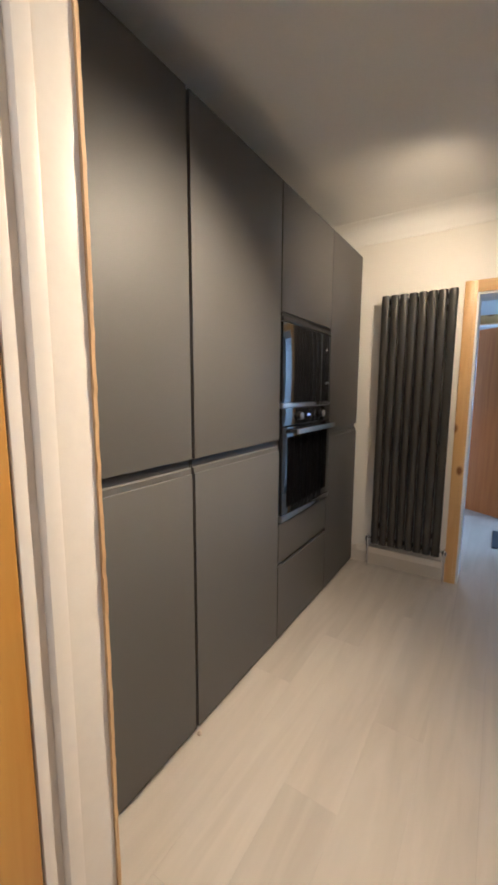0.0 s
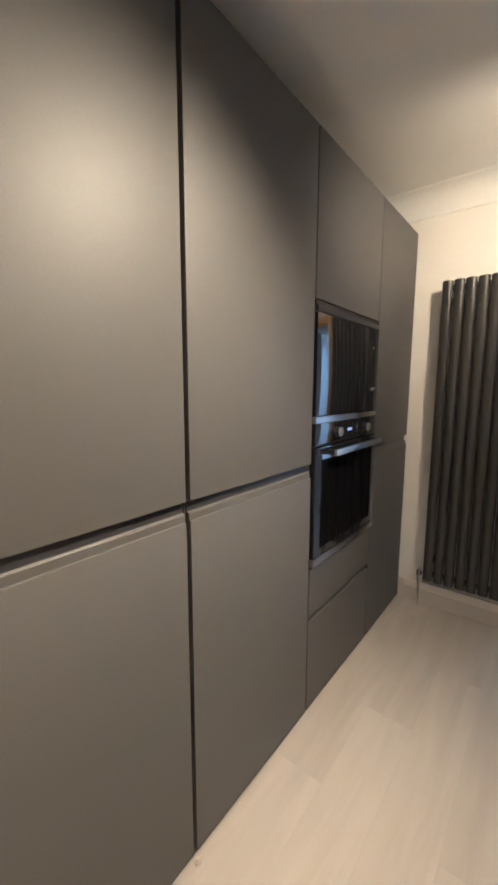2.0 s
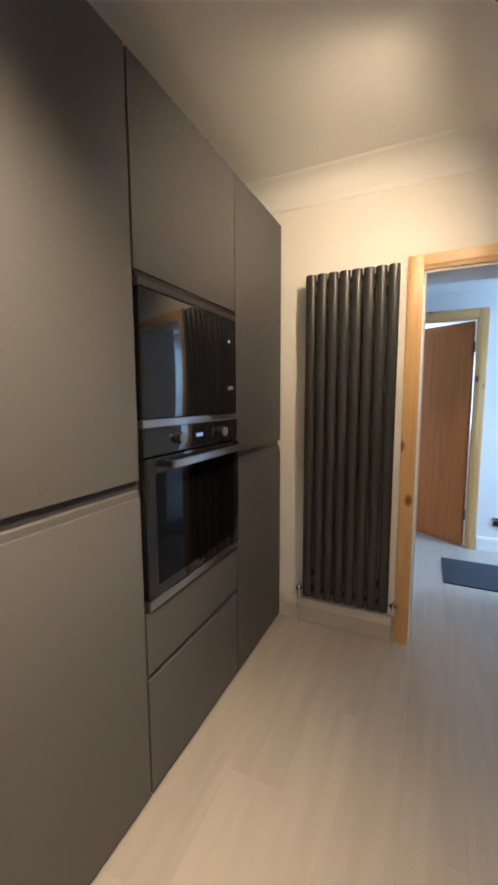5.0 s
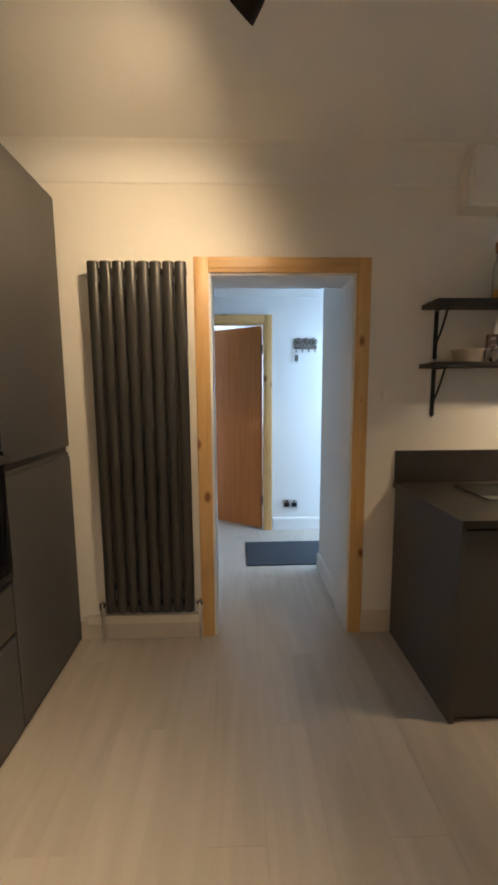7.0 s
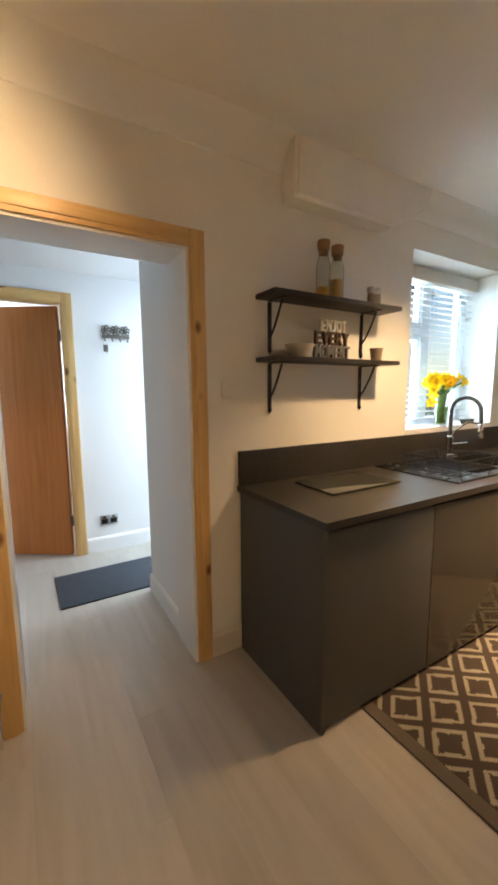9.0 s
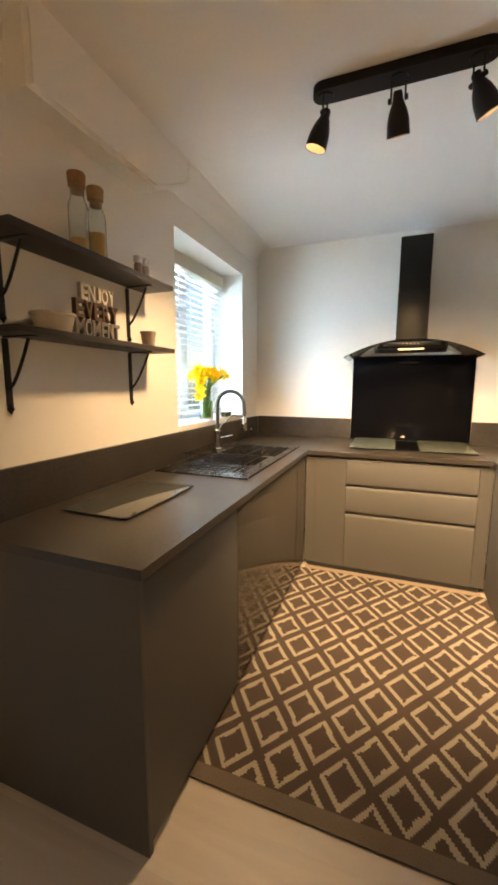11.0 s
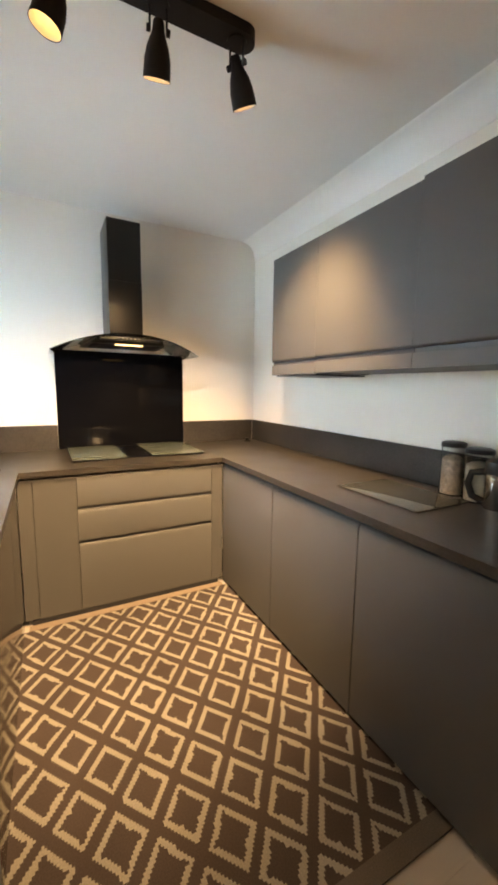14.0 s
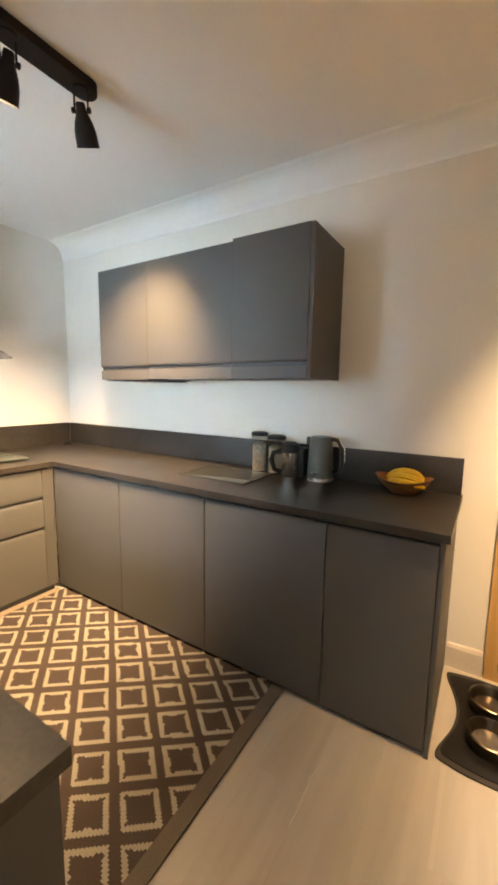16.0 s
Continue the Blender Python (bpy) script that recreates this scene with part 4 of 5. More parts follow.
hose = [(x + (TY - y) * 0.25, y, z) for x, y, z in hose]
hs0 = part("hose", tube(hose, 0.0125, 14), RUBBER, tp, "black ribbed hose")
e = hose[-1]
for k in range(4, len(hose) - 1, 2):
    c, d = Vector(hose[k]), (Vector(hose[k + 1]) - Vector(hose[k - 1])).normalized()
    part("spring_ring", lathe([(0.0127, -0.002), (0.0142, 0.0), (0.0127, 0.002)], at=c, m=d.to_track_quat("Z", "Y").to_matrix().to_4x4(), seg=16), BLACKMETAL, hs0)
part("spray_head", lathe([(0, -0.10), (0.017, -0.10), (0.019, -0.09), (0.016, -0.03), (0.012, 0.0), (0.0, 0.01)], at=e, seg=20), CHROME, tp, "chrome spray head")
part("support_arm", tube([(TX, TY - 0.005, WT + 0.13), (TX + 0.008, TY - 0.030, WT + 0.19), (TX + 0.025, TY - 0.105, WT + 0.255), (e[0], e[1] + 0.012, e[2] + 0.0)], 0.007, 10), CHROME, tp, "chrome support arm")
part("lever", tube([(TX + 0.015, TY - 0.015, WT + 0.095), (TX + 0.055, TY - 0.045, WT + 0.10), (TX + 0.095, TY - 0.07, WT + 0.105)], 0.007, 10), CHROME, tp, "chrome lever")

# ---- hob, splash panel, hood ----
hb = thing("hob", (4.14, -1.35, WT), "black glass hob set in the worktop", "hob")
part("glass_top", box(3.905, 4.395, -1.775, -0.935, WT, WT + 0.006, 0.002), BLACKGLASS, hb)
for y in (-1.59, -1.11):
    for x in (4.03, 4.26):
        part("zone_ring", lathe([(0.080, 0.0062), (0.083, 0.0066), (0.086, 0.0062)], at=(x, y, WT), seg=36), GREYLETTER, hb)
for y0, y1 in ((-1.248, -0.930), (-1.762, -1.412)):
    cb = thing("glass_board", (4.1, (y0 + y1) / 2, WT), "grey-green glass worktop saver lying on the hob", "glass board", "glass boards on the hob")
    part("sheet", box(3.868, 4.42, y0, y1, WT + 0.0105, WT + 0.0155, 0.002), BOARDGLASS, cb)
    for dx in (3.93, 4.37):
        for dy in (y0 + 0.03, y1 - 0.03):
            part("foot", lathe([(0, 0), (0.008, 0), (0.008, 0.0045), (0, 0.0045)], at=(dx, dy, WT + 0.006), seg=12), RUBBER, cb)
sp = thing("splash_panel", (E_X, -1.34, WT), "large glossy black glass splashback panel behind the hob", "splashback")
part("panel", box(E_X - 0.010, E_X - 0.001, -1.800, -0.878, WT + 0.001, 1.584, 0.0015), BLACKGLASS, sp)

hd2 = thing("cooker_hood", (4.25, -1.315, 1.58), "black chimney cooker hood with curved smoked glass canopy", "cooker hood")
part("chimney", box(4.140, E_X - 0.001, -1.422, -1.210, 2.020, 2.400, 0.003), HOODBLACK, hd2, "upper chimney section")
part("chimney_sleeve", box(4.1385, E_X - 0.001, -1.4235, -1.2085, 1.66, 2.0198, 0.003), HOODBLACK, hd2, "lower chimney sleeve")
bm = bmesh.new()
lo = [bm.verts.new((x, -1.315 + y, 1.606)) for x, y in ((4.045, -0.235), (E_X - 0.001, -0.275), (E_X - 0.001, 0.275), (4.045, 0.235))]
hi = [bm.verts.new((x, -1.315 + y, 1.648)) for x, y in ((4.005, -0.20), (E_X - 0.001, -0.24), (E_X - 0.001, 0.24), (4.005, 0.20))]
for k in range(4):
    bm.faces.new((lo[k], lo[(k + 1) % 4], hi[(k + 1) % 4], hi[k]))
bm.faces.new(lo[::-1])
bm.faces.new(hi)
bmesh.ops.bevel(bm, geom=list(bm.edges), offset=0.004, segments=2, affect="EDGES")
part("body", bm, HOODBLACK, hd2, "tapered black body")
part("neck", box(4.09, E_X - 0.001, -1.46, -1.17, 1.6481, 1.6598, 0.004), HOODBLACK, hd2)
part("front_rail", box(3.968, 4.003, -1.50, -1.13, 1.622, 1.644, 0.006), BLACKMETAL, hd2, "black control rail")
for y in (-1.36, -1.335, -1.31, -1.285, -1.26):
    part("button", box(3.9665, 3.9685, y - 0.006, y + 0.006, 1.629, 1.637, 0.0005), GREYLETTER, hd2)
for s0 in (-1, 1):
    part("grease_filter", box(4.10, 4.40, -1.315 + s0 * 0.118 - 0.105, -1.315 + s0 * 0.118 + 0.105, 1.6035, 1.6058, 0.0008), LAMPMETAL, hd2, "dark grease filter")
bm = bmesh.new()
R, half, nseg = 1.06, 0.468, 28
rows = []
for i in range(nseg + 1):
    y = -half + 2 * half * i / nseg
    zz = 1.662 - (R - math.sqrt(R * R - y * y))
    xf = 3.93 + 0.10 * (abs(y) / half) ** 2.2
    rows.append([bm.verts.new(v) for v in ((xf, -1.315 + y, zz), (E_X - 0.004, -1.315 + y, zz), (E_X - 0.004, -1.315 + y, zz - 0.006), (xf, -1.315 + y, zz - 0.006))])
for a, b in zip(rows, rows[1:]):
    for k in range(4):
        bm.faces.new((a[k], a[(k + 1) % 4], b[(k + 1) % 4], b[k]))
bm.faces.new(rows[0])
bm.faces.new(rows[-1][::-1])
part("glass_canopy", bm, HOODGLASS, hd2, "curved smoked glass canopy")
part("light_strip", box(4.052, 4.090, -1.40, -1.23, 1.5998, 1.6055), HOODLIGHT, hd2, "lit warm light strip")

# glass boards on the worktops
def board(x0, x1, y0, y1, label):
    ob = thing("glass_board", ((x0 + x1) / 2, (y0 + y1) / 2, WT), label, "glass board")
    part("sheet", box(x0, x1, y0, y1, WT + 0.004, WT + 0.009, 0.002), CLEARBOARD, ob)
    for dx in (x0 + 0.025, x1 - 0.025):
        for dy in (y0 + 0.025, y1 - 0.025):
            part("foot", lathe([(0, 0), (0.008, 0), (0.008, 0.0038), (0, 0.0038)], at=(dx, dy, WT), seg=12), RUBBER, ob)


board(2.02, 2.49, -0.400, -0.115, "smooth grey glass chopping board on the dark worktop")
board(2.325, 2.765, -2.31, -2.00, "grey glass chopping board on the worktop below cabinets")

# ---- track lights ----
def track_light(x, y0, y1, heads, label):
    ob = thing("track_light", (x, (y0 + y1) / 2, CEIL), label, "track light", "ceiling track lights")
    pts = [(x + 0.045 * math.cos(radians(a)), y1 - 0.045 + 0.045 * math.sin(radians(a))) for a in range(0, 181, 18)] + [(x + 0.045 * math.cos(radians(a)), y0 + 0.045 + 0.045 * math.sin(radians(a))) for a in range(180, 361, 18)]
    part("ceiling_bar", prism(pts, CEIL - 0.036, CEIL - 0.001), LAMPMETAL, ob)
    for a, b, w, cone in heads:
        a, b = Vector(a), Vector(b)
        d = (b - a).normalized()
        j = a + Vector((0, 0, -0.03))
        hd = part("lamp_head", lathe([(0.0000, -0.0258), (0.0138, -0.0258), (0.0172, -0.0189), (0.0189, 0.0000), (0.0224, 0.0103), (0.0344, 0.0387), (0.0413, 0.0688), (0.0439, 0.1161), (0.0426, 0.1161), (0.0396, 0.0688), (0.0310, 0.0396), (0.0000, 0.0344)], at=j, m=d.to_track_quat("Z", "Y").to_matrix().to_4x4(), seg=28), LAMPMETAL, ob, "bell-shaped dark metal lamp head")
        part("bulb", lathe([(0.0, 0.036), (0.020, 0.040), (0.026, 0.056), (0.020, 0.070), (0.0, 0.075)], at=j, m=d.to_track_quat("Z", "Y").to_matrix().to_4x4(), seg=20), BULB, hd, "lit warm bulb")
        part("reflector", lathe([(0.0300, 0.0405), (0.0385, 0.0690), (0.0418, 0.1155), (0.0412, 0.1155), (0.0375, 0.0690), (0.0290, 0.0405)], at=j, m=d.to_track_quat("Z", "Y").to_matrix().to_4x4(), seg=28), REFLECTOR, hd, "pale lamp inside")
        side = d.cross(Vector((0, 0, 1))).normalized() * 0.026
        for s in (-1, 1):
            part("bracket_arm", tube([Vector((a.x, a.y, CEIL - 0.0365)) + side * s, a + side * s + Vector((0, 0, -0.032))], 0.0035, 8), LAMPMETAL, hd)
            part("wing_screw", lathe([(0, -0.006), (0.010, -0.006), (0.010, 0.006), (0, 0.006)], at=j + side * s * 1.15, m=side.to_track_quat("Z", "Y").to_matrix().to_4x4(), seg=12), LAMPMETAL, hd)
        part("collar", lathe([(0, 0.0), (0.034, 0.0), (0.034, 0.006), (0, 0.006)], at=(a.x, a.y, CEIL - 0.0425), seg=20), LAMPMETAL, ob)


track_light(2.75, -1.515, -0.85, HEADS_E, "dark bronze three-head ceiling track light over the counters")
track_light(0.97, -1.655, -0.94, HEADS_W, "dark bronze three-head ceiling track light near the tall cabinets")

# ---- shelves on the north wall ----
def bracket(parent, x, zt):
    bm = box(x - 0.011, x + 0.011, -0.006, 0.0, zt - 0.235, zt - 0.006, 0.002)
    lathe([(0, -0.02), (0.016, 0.0), (0.0, 0.022)], at=(x, -0.005, zt - 0.243), seg=4, bm=bm)
    box(x - 0.011, x + 0.011, -0.140, -0.006, zt - 0.006, zt - 0.0005, 0.002, bm=bm)
    tube([(x, -0.007, zt - 0.175)] + [(x, -0.007 - 0.105 * f, zt - 0.175 + 0.166 * f ** 1.35) for f in (0.2, 0.4, 0.6, 0.8, 1.0)], 0.0055, 8, bm=bm)
    part("bracket", bm, BLACKMETAL, parent, "black iron shelf bracket")


for z, l in ((1.803, "dark wooden wall shelf on black brackets, upper"), (1.500, "dark wooden wall shelf on black brackets, lower")):
    ob = thing("wall_shelf", (2.295, -0.08, z), l, "shelf", "wall shelves")
    part("board", box(1.858, 2.735, -0.170, -0.001, z, z + 0.022, 0.002), SHELFWOOD, ob)
    bracket(ob, 1.940, z)
    bracket(ob, 2.590, z)
S1, S2 = 1.8255, 1.5225


def bottle(x, y, h, fill):
    ob = thing("cork_bottle", (x, y, S1), "clear glass bottle part-filled with pasta under a cork stopper", "bottle", "bottles on the shelf")
    r = 0.036
    part("glass", lathe([(0, 0.0), (r, 0.0), (r, 0.16), (r * 0.95, 0.175), (0.024, 0.20), (0.024, h), (0.022, h), (0.022, 0.20), (r * 0.90, 0.172), (r - 0.0025, 0.158), (r - 0.0025, 0.004), (0, 0.004)], at=(x, y, S1), seg=28), CLEAR, ob)
    part("contents", lathe([(0, 0.005), (r - 0.004, 0.005), (r - 0.004, fill), (0, fill + 0.008)], at=(x, y, S1), seg=24), PASTA, ob, "yellow pasta")
    part("stopper", lathe([(0, h - 0.02), (0.021, h - 0.02), (0.022, h), (0.030, h + 0.004), (0.033, h + 0.045), (0.030, h + 0.05), (0, h + 0.05)], at=(x, y, S1), seg=20), CORK, ob, "cork stopper")


bottle(2.212, -0.090, 0.235, 0.055)
bottle(2.306, -0.090, 0.225, 0.105)
for x, c, l in ((2.565, PASTA, "small pepper grinder with steel top"), (2.618, SNACK, "small salt grinder with steel top")):
    ob = thing("spice_grinder", (x, -0.09, S1), l, "grinder", "spice grinders")
    part("jar", lathe([(0, 0), (0.019, 0), (0.019, 0.062), (0.016, 0.07), (0, 0.07)], at=(x, -0.09, S1), seg=20), BROWNLETTER if c is PASTA else GREYLETTER, ob)
    part("cap", lathe([(0, 0.0705), (0.018, 0.0705), (0.021, 0.08), (0.021, 0.10), (0.012, 0.106), (0, 0.106)], at=(x, -0.09, S1), seg=20), STEEL, ob, "steel cap")


def pot(name, x, r, h, m, label, cat):
    ob = thing(name, (x, -0.09, S2), label, cat)
    part("body", lathe([(0, 0), (r * 0.78, 0), (r, h), (r * 0.93, h), (r * 0.72, 0.008), (0, 0.008)], at=(x, -0.09, S2), seg=28), m, ob)
    part("rim", lathe([(r * 0.93, h - 0.006), (r * 1.05, h - 0.006), (r * 1.06, h + 0.004), (r * 0.93, h + 0.004), (r * 0.93, h - 0.006)], at=(x, -0.09, S2), seg=28), m, ob)


pot("ceramic_dish", 2.065, 0.072, 0.062, STONEWARE, "low cream stoneware dish on the lower shelf", "dish")
pot("plant_pot", 2.625, 0.036, 0.070, TAUPEPOT, "small taupe pot at the shelf end", "pot")

sg = thing("word_sign", (2.29, -0.09, S2), "stacked freestanding letters reading enjoy every moment", "sign")


def letters(text, x0, x1, z, h, material, y, label):
    wide = {"M": 1.25, "J": 0.8, "E": 0.95}
    total = sum(wide.get(c, 1.0) for c in text)
    x = x0
    for c in text:
        cu = bpy.data.curves.new("letter", "FONT")
        cu.body, cu.size, cu.extrude, cu.bevel_depth, cu.offset = c, 1.0, 0.06, 0.008, 0.02
        tmp = bpy.data.objects.new("tmp", cu)
        scene.collection.objects.link(tmp)
        bpy.context.view_layer.update()
        me = bpy.data.meshes.new_from_object(tmp.evaluated_get(bpy.context.evaluated_depsgraph_get()))
        bpy.data.objects.remove(tmp)
        co = [v.co.copy() for v in me.vertices]
        a, b = min(p.x for p in co), max(p.x for p in co)
        c0, c1 = min(p.y for p in co), max(p.y for p in co)
        step = (x1 - x0) * wide.get(c, 1.0) / total
        for v in me.vertices:
            v.co = Vector((x + (v.co.x - a) / (b - a) * step * 0.92, y - v.co.z * 0.16, z + (v.co.y - c0) / (c1 - c0) * h)) - ORG[sg]
        me.materials.clear()
        me.materials.append(material)
        ob = new("letter", me)
        ob.parent = sg
        tagged(ob, label)
        x += step


letters("ENJOY", 2.195, 2.385, S2 + 0.142, 0.062, WHITELETTER, -0.088, "white wooden letter")
letters("EVERY", 2.165, 2.405, S2 + 0.074, 0.068, BROWNLETTER, -0.088, "dark brown wooden letter")
letters("MOMENT", 2.160, 2.410, S2 + 0.0, 0.073, GREYLETTER, -0.088, "grey wooden letter")

sw = thing("light_switch", (1.71, 0, 1.36), "cream plastic light switch on the painted wall", "light switch")
part("plate", box(1.665, 1.752, -0.009, -0.0005, 1.322, 1.408, 0.003), SWITCHPL, sw)
part("rocker", box(1.698, 1.719, -0.013, -0.0092, 1.345, 1.385, 0.002), SWITCHPL, sw)

# ---- flowers on the sill ----
VX, VY, VZ = 3.485, 0.040, 1.0945
vs = thing("vase", (VX, VY, VZ), "clear glass vase of green stems and water on the sill", "vase")
part("glass", lathe([(0, 0), (0.042, 0), (0.046, 0.01), (0.050, 0.20), (0.060, 0.235), (0.057, 0.235), (0.0465, 0.198), (0.0425, 0.012), (0, 0.010)], at=(VX, VY, VZ), seg=28), CLEAR, vs)
part("water", lathe([(0, 0.011), (0.0415, 0.011), (0.0445, 0.14), (0, 0.14)], at=(VX, VY, VZ), seg=24), WATERGLASS, vs)
rng = random.Random(7)
for i in range(32):
    a, rr = rng.uniform(0, 6.283), 0.13 * math.sqrt(rng.random())
    rng.random()
    top = Vector((VX - 0.035 + 1.45 * rr * math.cos(a), VY - 0.045 + 0.75 * rr * math.sin(a), VZ + 0.345 + rng.uniform(-0.022, 0.022) - rr * 0.16))
    if i in (3, 8, 14):
        top = Vector((VX - 0.17 - 0.03 * (i % 5) / 3, VY - 0.06, VZ + 0.29 - 0.008 * i))
    fl = thing("daffodil", (VX, VY, VZ), "yellow daffodil with long green stem in the vase", "flower", "daffodils")
    foot = Vector((VX + 0.020 * math.cos(a * 2), VY + 0.020 * math.sin(a * 2), VZ + 0.02))
    lip = Vector((VX + 0.030 * math.cos(a), VY + 0.030 * math.sin(a), VZ + 0.23))
    face = Vector((math.cos(a) * 0.9 + rng.uniform(-0.4, 0.4), -0.45 + 0.6 * math.sin(a), rng.uniform(-0.35, 0.35))).normalized()
    part("stem", tube([foot, (foot + lip) / 2 + Vector((0.004, 0, 0)), lip, (lip + top) / 2 + Vector((0, 0, 0.012)), top], 0.0042, 7), STEM, fl, "green stem")
    mm = face.to_track_quat("Z", "Y").to_matrix().to_4x4()
    bm = bmesh.new()
    for k in range(6):
        b = 2 * math.pi * k / 6 + rng.uniform(-0.15, 0.15)
        c, s = Vector((math.cos(b), math.sin(b), 0)), Vector((-math.sin(b), math.cos(b), 0))
        ln = 0.046 * rng.uniform(0.9, 1.1)
        pts = [c * 0.005, c * ln * 0.5 + s * 0.016 + Vector((0, 0, 0.004)), c * ln + Vector((0, 0, rng.uniform(-0.006, 0.008))), c * ln * 0.5 - s * 0.016 + Vector((0, 0, 0.004)), c * ln * 0.5 + Vector((0, 0, -0.002))]
        v = [bm.verts.new(Matrix.Translation(top) @ mm @ p) for p in pts]
        for f in ((0, 1, 4), (1, 2, 4), (2, 3, 4), (3, 0, 4)):
            bm.faces.new([v[q] for q in f])
    part("petals", bm, YELLOWPETAL, fl, "yellow petals")
    part("trumpet", lathe([(0.005, 0.0), (0.011, 0.004), (0.013, 0.022), (0.019, 0.033), (0.016, 0.033), (0.011, 0.022), (0.0, 0.006)], at=top, m=mm, seg=12), TRUMPET, fl, "deeper yellow trumpet")

br = thing("scrubbing_brush", (3.80, 0.03, 1.095), "small black brush lying on the window sill", "brush")
part("back", box(3.745, 3.875, 0.008, 0.052, 1.112, 1.130, 0.008), BLACKMETAL, br)
part("bristles", box(3.752, 3.868, 0.014, 0.046, 1.0945, 1.1119, 0.003), RUBBER, br)
solo("levelling_foot", lathe([(0, 0), (0.010, 0), (0.010, 0.008), (0.006, 0.012), (0.006, 0.016), (0, 0.016)], at=(0.012, -1.925, 0.0), seg=16), STONEWARE, (0.012, -1.925, 0), "small white cabinet foot on the floor", "cabinet foot")

# ---- south worktop things ----
def canister(x, y, h, r, fill_mat, label):
    ob = thing("storage_jar", (x, y, WT), label, "jar", "storage jars")
    part("glass", lathe([(0, 0), (r, 0), (r, h), (r - 0.003, h), (r - 0.003, 0.006), (0, 0.006)], at=(x, y, WT), seg=28), CLEAR, ob)
    part("contents", lathe([(0, 0.0065), (r - 0.005, 0.0065), (r - 0.005, h * 0.75), (r * 0.5, h * 0.82), (0, h * 0.80)], at=(x, y, WT), seg=20), fill_mat, ob, "pale wrapped contents")
    part("lid", lathe([(0, h + 0.0005), (r + 0.003, h + 0.0005), (r + 0.003, h + 0.018), (r * 0.8, h + 0.024), (0, h + 0.024)], at=(x, y, WT), seg=28), BLACKMETAL, ob, "black lid")


canister(2.455, -2.378, 0.212, 0.048, SNACK, "clear jar of wrapped snacks with black lid")
canister(2.340, -2.378, 0.200, 0.052, WHITELETTER, "clear jar with white contents and black lid")
cf = thing("cafetiere", (2.235, -2.345, WT), "steel coffee press with black lid and handle", "coffee pot")
part("jug", lathe([(0, 0), (0.048, 0), (0.050, 0.004), (0.050, 0.137), (0.047, 0.137), (0, 0.135)], at=(2.235, -2.345, WT), seg=28), POTSTEEL, cf)
part("lid", lathe([(0, 0.1375), (0.054, 0.1375), (0.055, 0.155), (0.050, 0.184), (0.030, 0.196), (0, 0.198)], at=(2.235, -2.345, WT), seg=28), BLACKMETAL, cf, "black domed lid")
part("handle", tube([(2.285, -2.330, WT + 0.14), (2.325, -2.310, WT + 0.13), (2.335, -2.305, WT + 0.085), (2.318, -2.313, WT + 0.035), (2.284, -2.330, WT + 0.02)], 0.014, 12), BLACKMETAL, cf, "black handle")
solo("coffee_machine", box(2.155, 2.205, -2.42, -2.345, WT, WT + 0.165, 0.012, seg=3), BLACKMETAL, (2.18, -2.36, WT), "slim black appliance standing between pot and kettle", "appliance")

kt = thing("kettle", (2.058, -2.360, WT), "grey enamel electric kettle with black and chrome handle", "kettle")
KX, KY = 2.058, -2.360
part("base", lathe([(0, 0), (0.073, 0), (0.075, 0.006), (0.071, 0.018), (0, 0.018)], at=(KX, KY, WT), seg=32), STEEL, kt, "steel base ring")
part("body", lathe([(0, 0.0185), (0.070, 0.0185), (0.071, 0.03), (0.066, 0.12), (0.058, 0.224), (0.054, 0.238), (0, 0.242)], at=(KX, KY, WT), seg=32), KETTLEMAT, kt)
part("spout", prism([(KX + 0.050, KY + 0.022), (KX + 0.085, KY + 0.004), (KX + 0.085, KY - 0.004), (KX + 0.050, KY - 0.022)], WT + 0.190, WT + 0.232, 0.003), KETTLEMAT, kt)
part("handle", tube([(KX - 0.052, KY, WT + 0.225), (KX - 0.090, KY, WT + 0.222), (KX - 0.118, KY, WT + 0.175), (KX - 0.120, KY, WT + 0.11), (KX - 0.110, KY, WT + 0.06), (KX - 0.072, KY, WT + 0.05)], 0.0105, 12), BLACKMETAL, kt, "black handle")
part("handle_trim", tube([(KX - 0.062, KY, WT + 0.238), (KX - 0.095, KY, WT + 0.234), (KX - 0.130, KY, WT + 0.180), (KX - 0.133, KY, WT + 0.11)], 0.005, 10), CHROME, kt, "chrome handle trim")
part("badge", box(KX - 0.006, KX + 0.028, KY + 0.0695, KY + 0.0715, WT + 0.042, WT + 0.053), STEEL, kt, "pale badge")

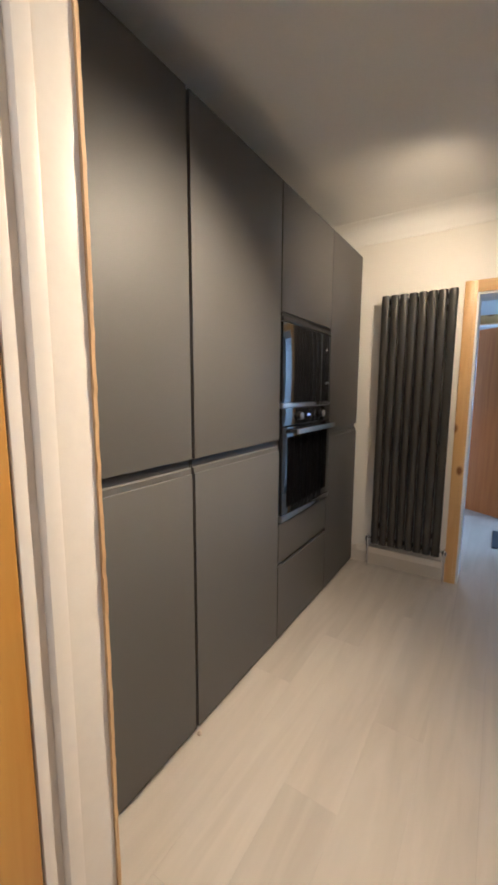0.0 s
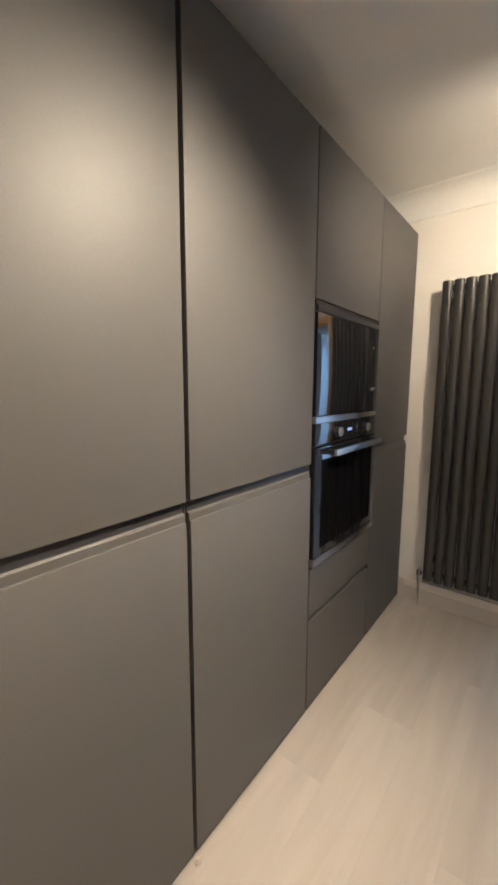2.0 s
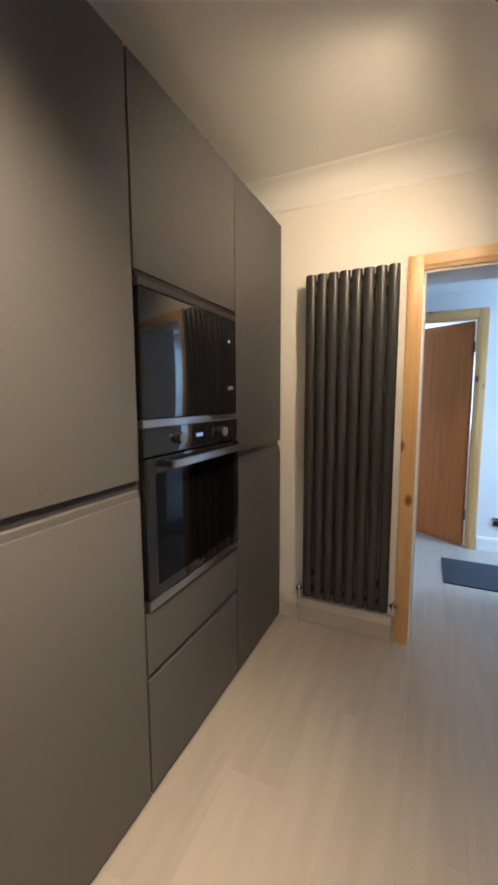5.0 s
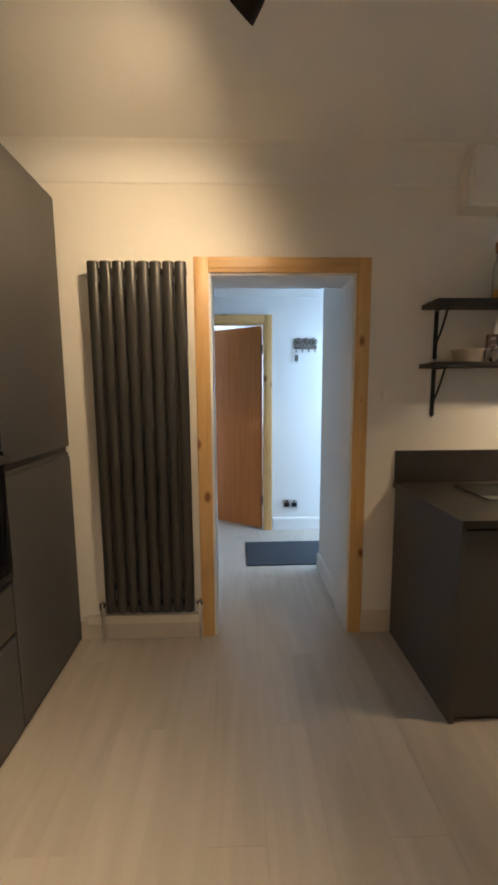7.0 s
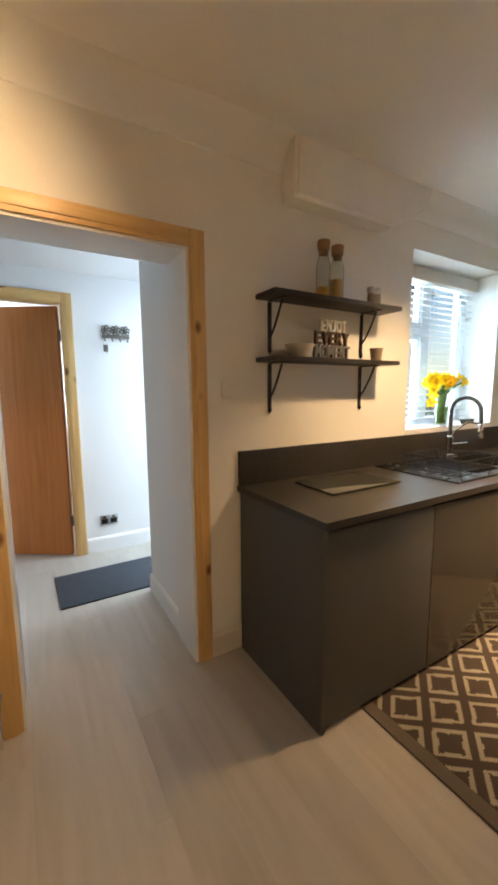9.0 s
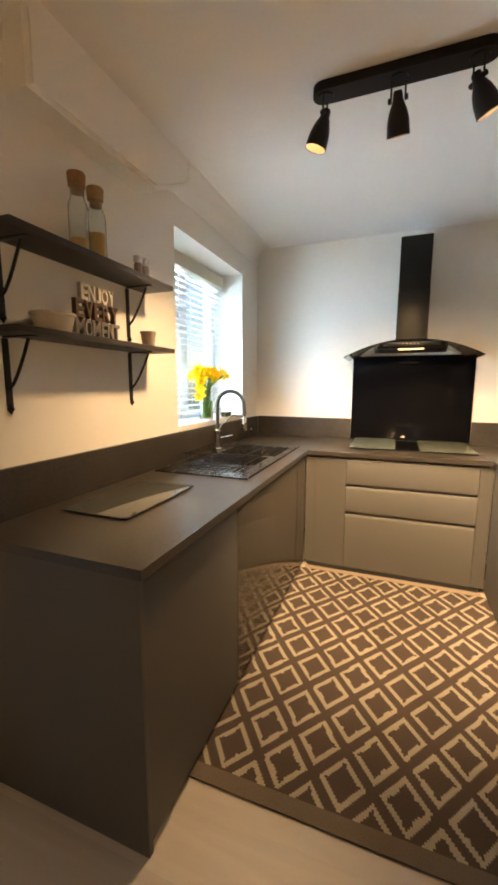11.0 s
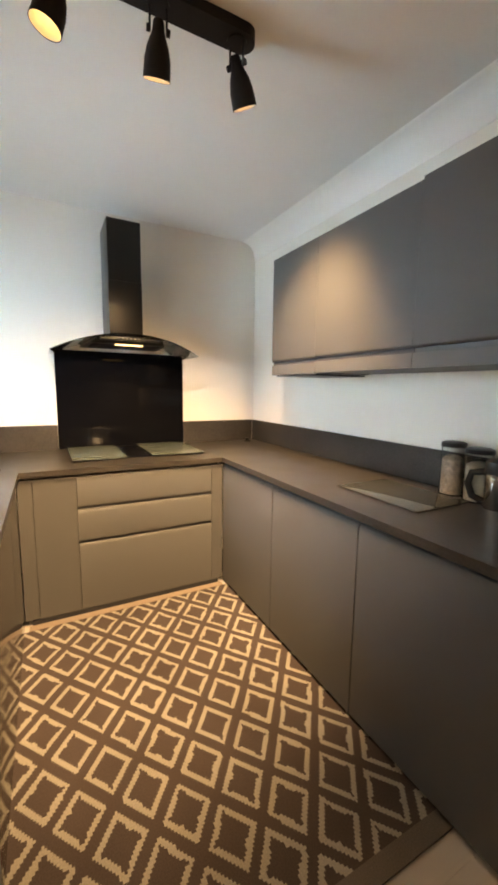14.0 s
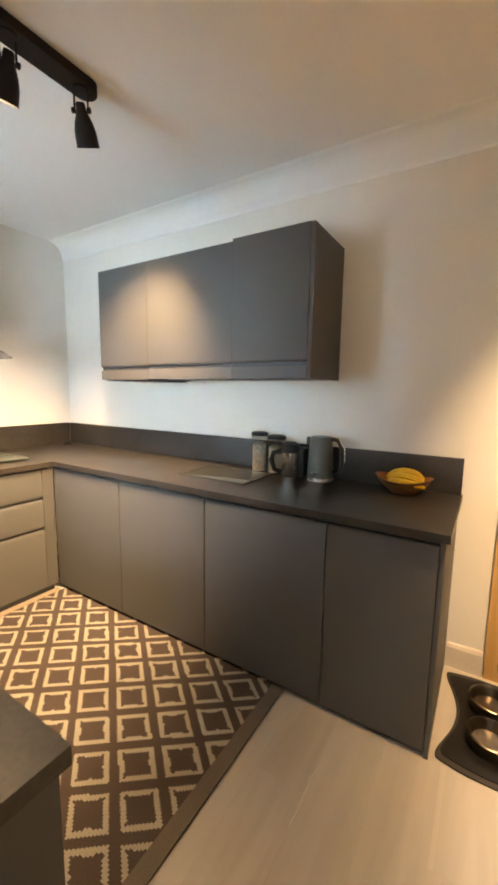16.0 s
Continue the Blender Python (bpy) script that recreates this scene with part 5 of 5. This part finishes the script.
FX, FY = 1.622, -2.325
fb = thing("fruit_bowl", (FX, FY, WT), "brown wooden bowl holding bananas", "bowl")
bm = lathe([(0, 0), (0.050, 0), (0.058, 0.005), (0.098, 0.040), (0.126, 0.066), (0.121, 0.068), (0.092, 0.046), (0.052, 0.013), (0, 0.011)], seg=40)
for v in bm.verts:
    v.co = Vector((FX + v.co.x * 1.05, FY + v.co.y * 0.80, WT + v.co.z + 0.55 * max(v.co.z - 0.03, 0) * (v.co.x / 0.126) ** 2))
part("shell", bm, BOWLWOOD, fb)
for i, (dx, dy, dz, turn, lean) in enumerate(((0.000, -0.052, 0.060, 6, 70), (-0.012, -0.016, 0.054, -8, 46), (-0.014, 0.024, 0.050, -14, 22))):
    pts, rad = [], []
    for k in range(15):
        a = radians(-62 + 124 * k / 14)
        u, v = 0.098 * math.sin(a), 0.098 * (math.cos(a) - 0.55)
        w = v * math.cos(radians(lean))
        ct, st = math.cos(radians(turn)), math.sin(radians(turn))
        pts.append((FX + dx + u * ct - w * st, FY + dy + u * st + w * ct, WT + dz + v * math.sin(radians(lean))))
        rad.append(0.0165 * (1 - (abs(k - 7) / 7) ** 5 * 0.72))
    bn = thing("banana", (FX + dx, FY + dy, WT + dz), "ripe yellow banana lying in the wooden bowl", "banana", "bananas")
    part("fruit", tube(pts, 0.0165, 6, taper=rad), BANANA, bn, smooth=True)
    part("stalk", tube([pts[-1], tuple(Vector(pts[-1]) + (Vector(pts[-1]) - Vector(pts[-2])) * 1.6)], 0.0042, 6), STEM, bn, "greenish stalk end")

# sockets near the worktop ends
so = thing("worktop_socket", (4.30, -0.03, 0.95), "small black socket on the upstand with a plug", "socket")
part("plate", box(4.20, 4.285, -0.028, -0.0205, 0.925, 0.985, 0.003), BLACKMETAL, so)
part("switch", box(4.215, 4.228, -0.034, -0.0285, 0.945, 0.965, 0.002), SWITCHPL, so)
solo("worktop_grommet", lathe([(0, 0), (0.030, 0), (0.030, 0.006), (0.016, 0.010), (0.014, 0.028), (0, 0.03)], at=(4.33, -2.34, WT), seg=20), BLACKMETAL, (4.33, -2.34, WT), "small black fitting on the worktop corner", "fitting")

# ---- hall things ----
hs = thing("hall_socket", (1.415, 1.70, 0.27), "double brushed metal socket with black inserts", "socket")
part("plate", box(1.343, 1.488, 1.690, 1.6995, 0.226, 0.310, 0.003), STEEL, hs)
for x in (1.378, 1.452):
    part("insert", box(x - 0.026, x + 0.026, 1.6865, 1.6898, 0.238, 0.282, 0.001), BLACKMETAL, hs)
    part("rocker", box(x - 0.010, x + 0.010, 1.684, 1.6898, 0.288, 0.303, 0.001), BLACKMETAL, hs)
kr = thing("key_rack", (1.548, 1.69, 1.83), "ornate metal key rack with hooks and hanging keys", "key rack")
part("back_plate", box(1.440, 1.660, 1.688, 1.6985, 1.792, 1.822, 0.004), BRONZE, kr)
for i in range(3):
    x = 1.474 + 0.076 * i
    bm = lathe([(0, -0.010), (0.014, -0.008), (0.020, 0.0), (0.0, 0.002)], at=(x, 1.690, 1.856), m=Matrix.Rotation(radians(-90), 4, "X"), seg=16)
    rs = part("rosette", bm, BRONZE, kr, "domed metal rosette")
    for k in range(6):
        a = 2 * math.pi * k / 6 + 0.3
        part("scroll", tube(arc((x + 0.026 * math.cos(a), 1.690, 1.856 + 0.026 * math.sin(a)), 0.0125, 0, 330, 10), 0.0048, 6), BRONZE, rs)
for i in range(4):
    x = 1.458 + 0.060 * i
    part("hook", tube([(x, 1.69, 1.800), (x, 1.672, 1.772), (x, 1.660, 1.765), (x, 1.652, 1.779)], 0.0045, 8), BRONZE, kr)
ks = thing("key_bunch", (1.470, 1.665, 1.70), "bunch of keys hanging from the rack", "keys")
part("ring", tube(arc((1.457, 1.664, 1.752), 0.016, 0, 360, 16), 0.002, 6), STEEL, ks)
part("fob", box(1.442, 1.478, 1.659, 1.668, 1.680, 1.736, 0.004), BRONZE, ks)
part("key", box(1.462, 1.474, 1.669, 1.672, 1.662, 1.735, 0.001), STEEL, ks)
solo("hall_mat", box(0.953, 1.760, 0.866, 1.350, 0.002, 0.012, 0.004), MATFAB, (1.35, 1.1, 0), "dark blue-grey ribbed door mat", "mat")

# ---- floor things ----
solo("rug", box(1.993, 3.652, -1.852, -0.626, 0.0015, 0.0095, 0.003), RUGMAT, (1.899, -1.135, 0.0), "brown woven runner rug with cream diamond lattice", "rug")
bone = []
for k in range(64):
    a = 2 * math.pi * k / 64
    y = 0.275 * math.sin(a)
    x = math.copysign(abs(math.cos(a)) ** 0.35, math.cos(a)) * (0.160 + 0.085 * (abs(math.sin(a)) ** 2 * 1.6 - 0.5)) * (1 if abs(math.sin(a)) < 0.93 else (1 - (abs(math.sin(a)) - 0.93) * 6))
    bone.append((x, y))
pm = thing("pet_mat", (1.190, -2.125, 0), "black bone-shaped feeding mat with a grey rim", "pet mat")
part("rim_sheet", prism([(1.190 + x * 1.04, -2.125 + y * 1.04) for x, y in bone], 0.0015, 0.006, 0.002), FABRICPAW, pm, "grey outer rim")
part("top_sheet", prism([(1.190 + x * 0.94, -2.125 + y * 0.95) for x, y in bone], 0.0061, 0.009, 0.0015), PETMAT, pm)
for y in (-2.225, -2.020):
    ob = thing("pet_bowl", (1.19, y, 0.009), "round steel pet bowl on the black mat", "pet bowl", "pet bowls")
    part("shell", lathe([(0, 0), (0.072, 0), (0.078, 0.004), (0.080, 0.046), (0.075, 0.050), (0.062, 0.014), (0, 0.012)], at=(1.19, y, 0.0092), seg=36), BOWLSTEEL, ob)
    part("rim", lathe([(0.075, 0.049), (0.080, 0.047), (0.085, 0.051), (0.079, 0.055), (0.075, 0.049)], at=(1.19, y, 0.0092), seg=36), BOWLSTEEL, ob)

# ---- floor, laid in boards ----
fl = structure("floor", box(-1.4, 4.7, -4.5, 4.2, -0.30, -0.008), CABIN, "pale oak laminate floor laid in long boards", "floor")
PW, PL = 0.192, 1.285
b = box(0.0002, PW - 0.0002, 0.0002, PL - 0.0002, -0.008, 0.0)
plank_me = finish(b, "plank", FLOORWOOD, False)
for i in range(-8, 25):
    x = i * PW
    off = (i * 0.43) % PL
    for k in range(-5, 5):
        y = k * PL + off - 0.2
        if y + PL < -4.45 or y > 4.1 or x < -1.35 or x + PW > 4.68:
            continue
        cx, cy = x + PW / 2, y + PL / 2
        if not any(a < cx < b and c - PL / 2 < cy < d + PL / 2 for a, b, c, d in ((-0.66, 4.5, -2.6, 0.2), (-0.85, 2.85, 0.2, 1.8), (-1.3, 2.5, 1.8, 3.5), (-0.2, 2.0, -4.0, -2.6))):
            continue
        if (y > 0.3 and x > 3.3) or (y > 1.8 and x > 2.4) or (y < -2.7 and (x > 1.9 or x + PW < -0.2)):
            continue
        p = new("plank", plank_me)
        p.parent = fl
        p.location = (x, y, 0)

# made-up, unseen lamp body where the added passage fill hangs
pl = thing("added_passage_lamp", (0.9, -3.5, 2.40), "plain round ceiling lamp added out of view in the passage", "ceiling lamp")
part("ceiling_rose", lathe([(0, 0.0), (0.16, 0.0), (0.17, -0.012), (0.155, -0.028), (0.0, -0.030)], at=(0.9, -3.5, 2.399), seg=32), UPVC, pl)
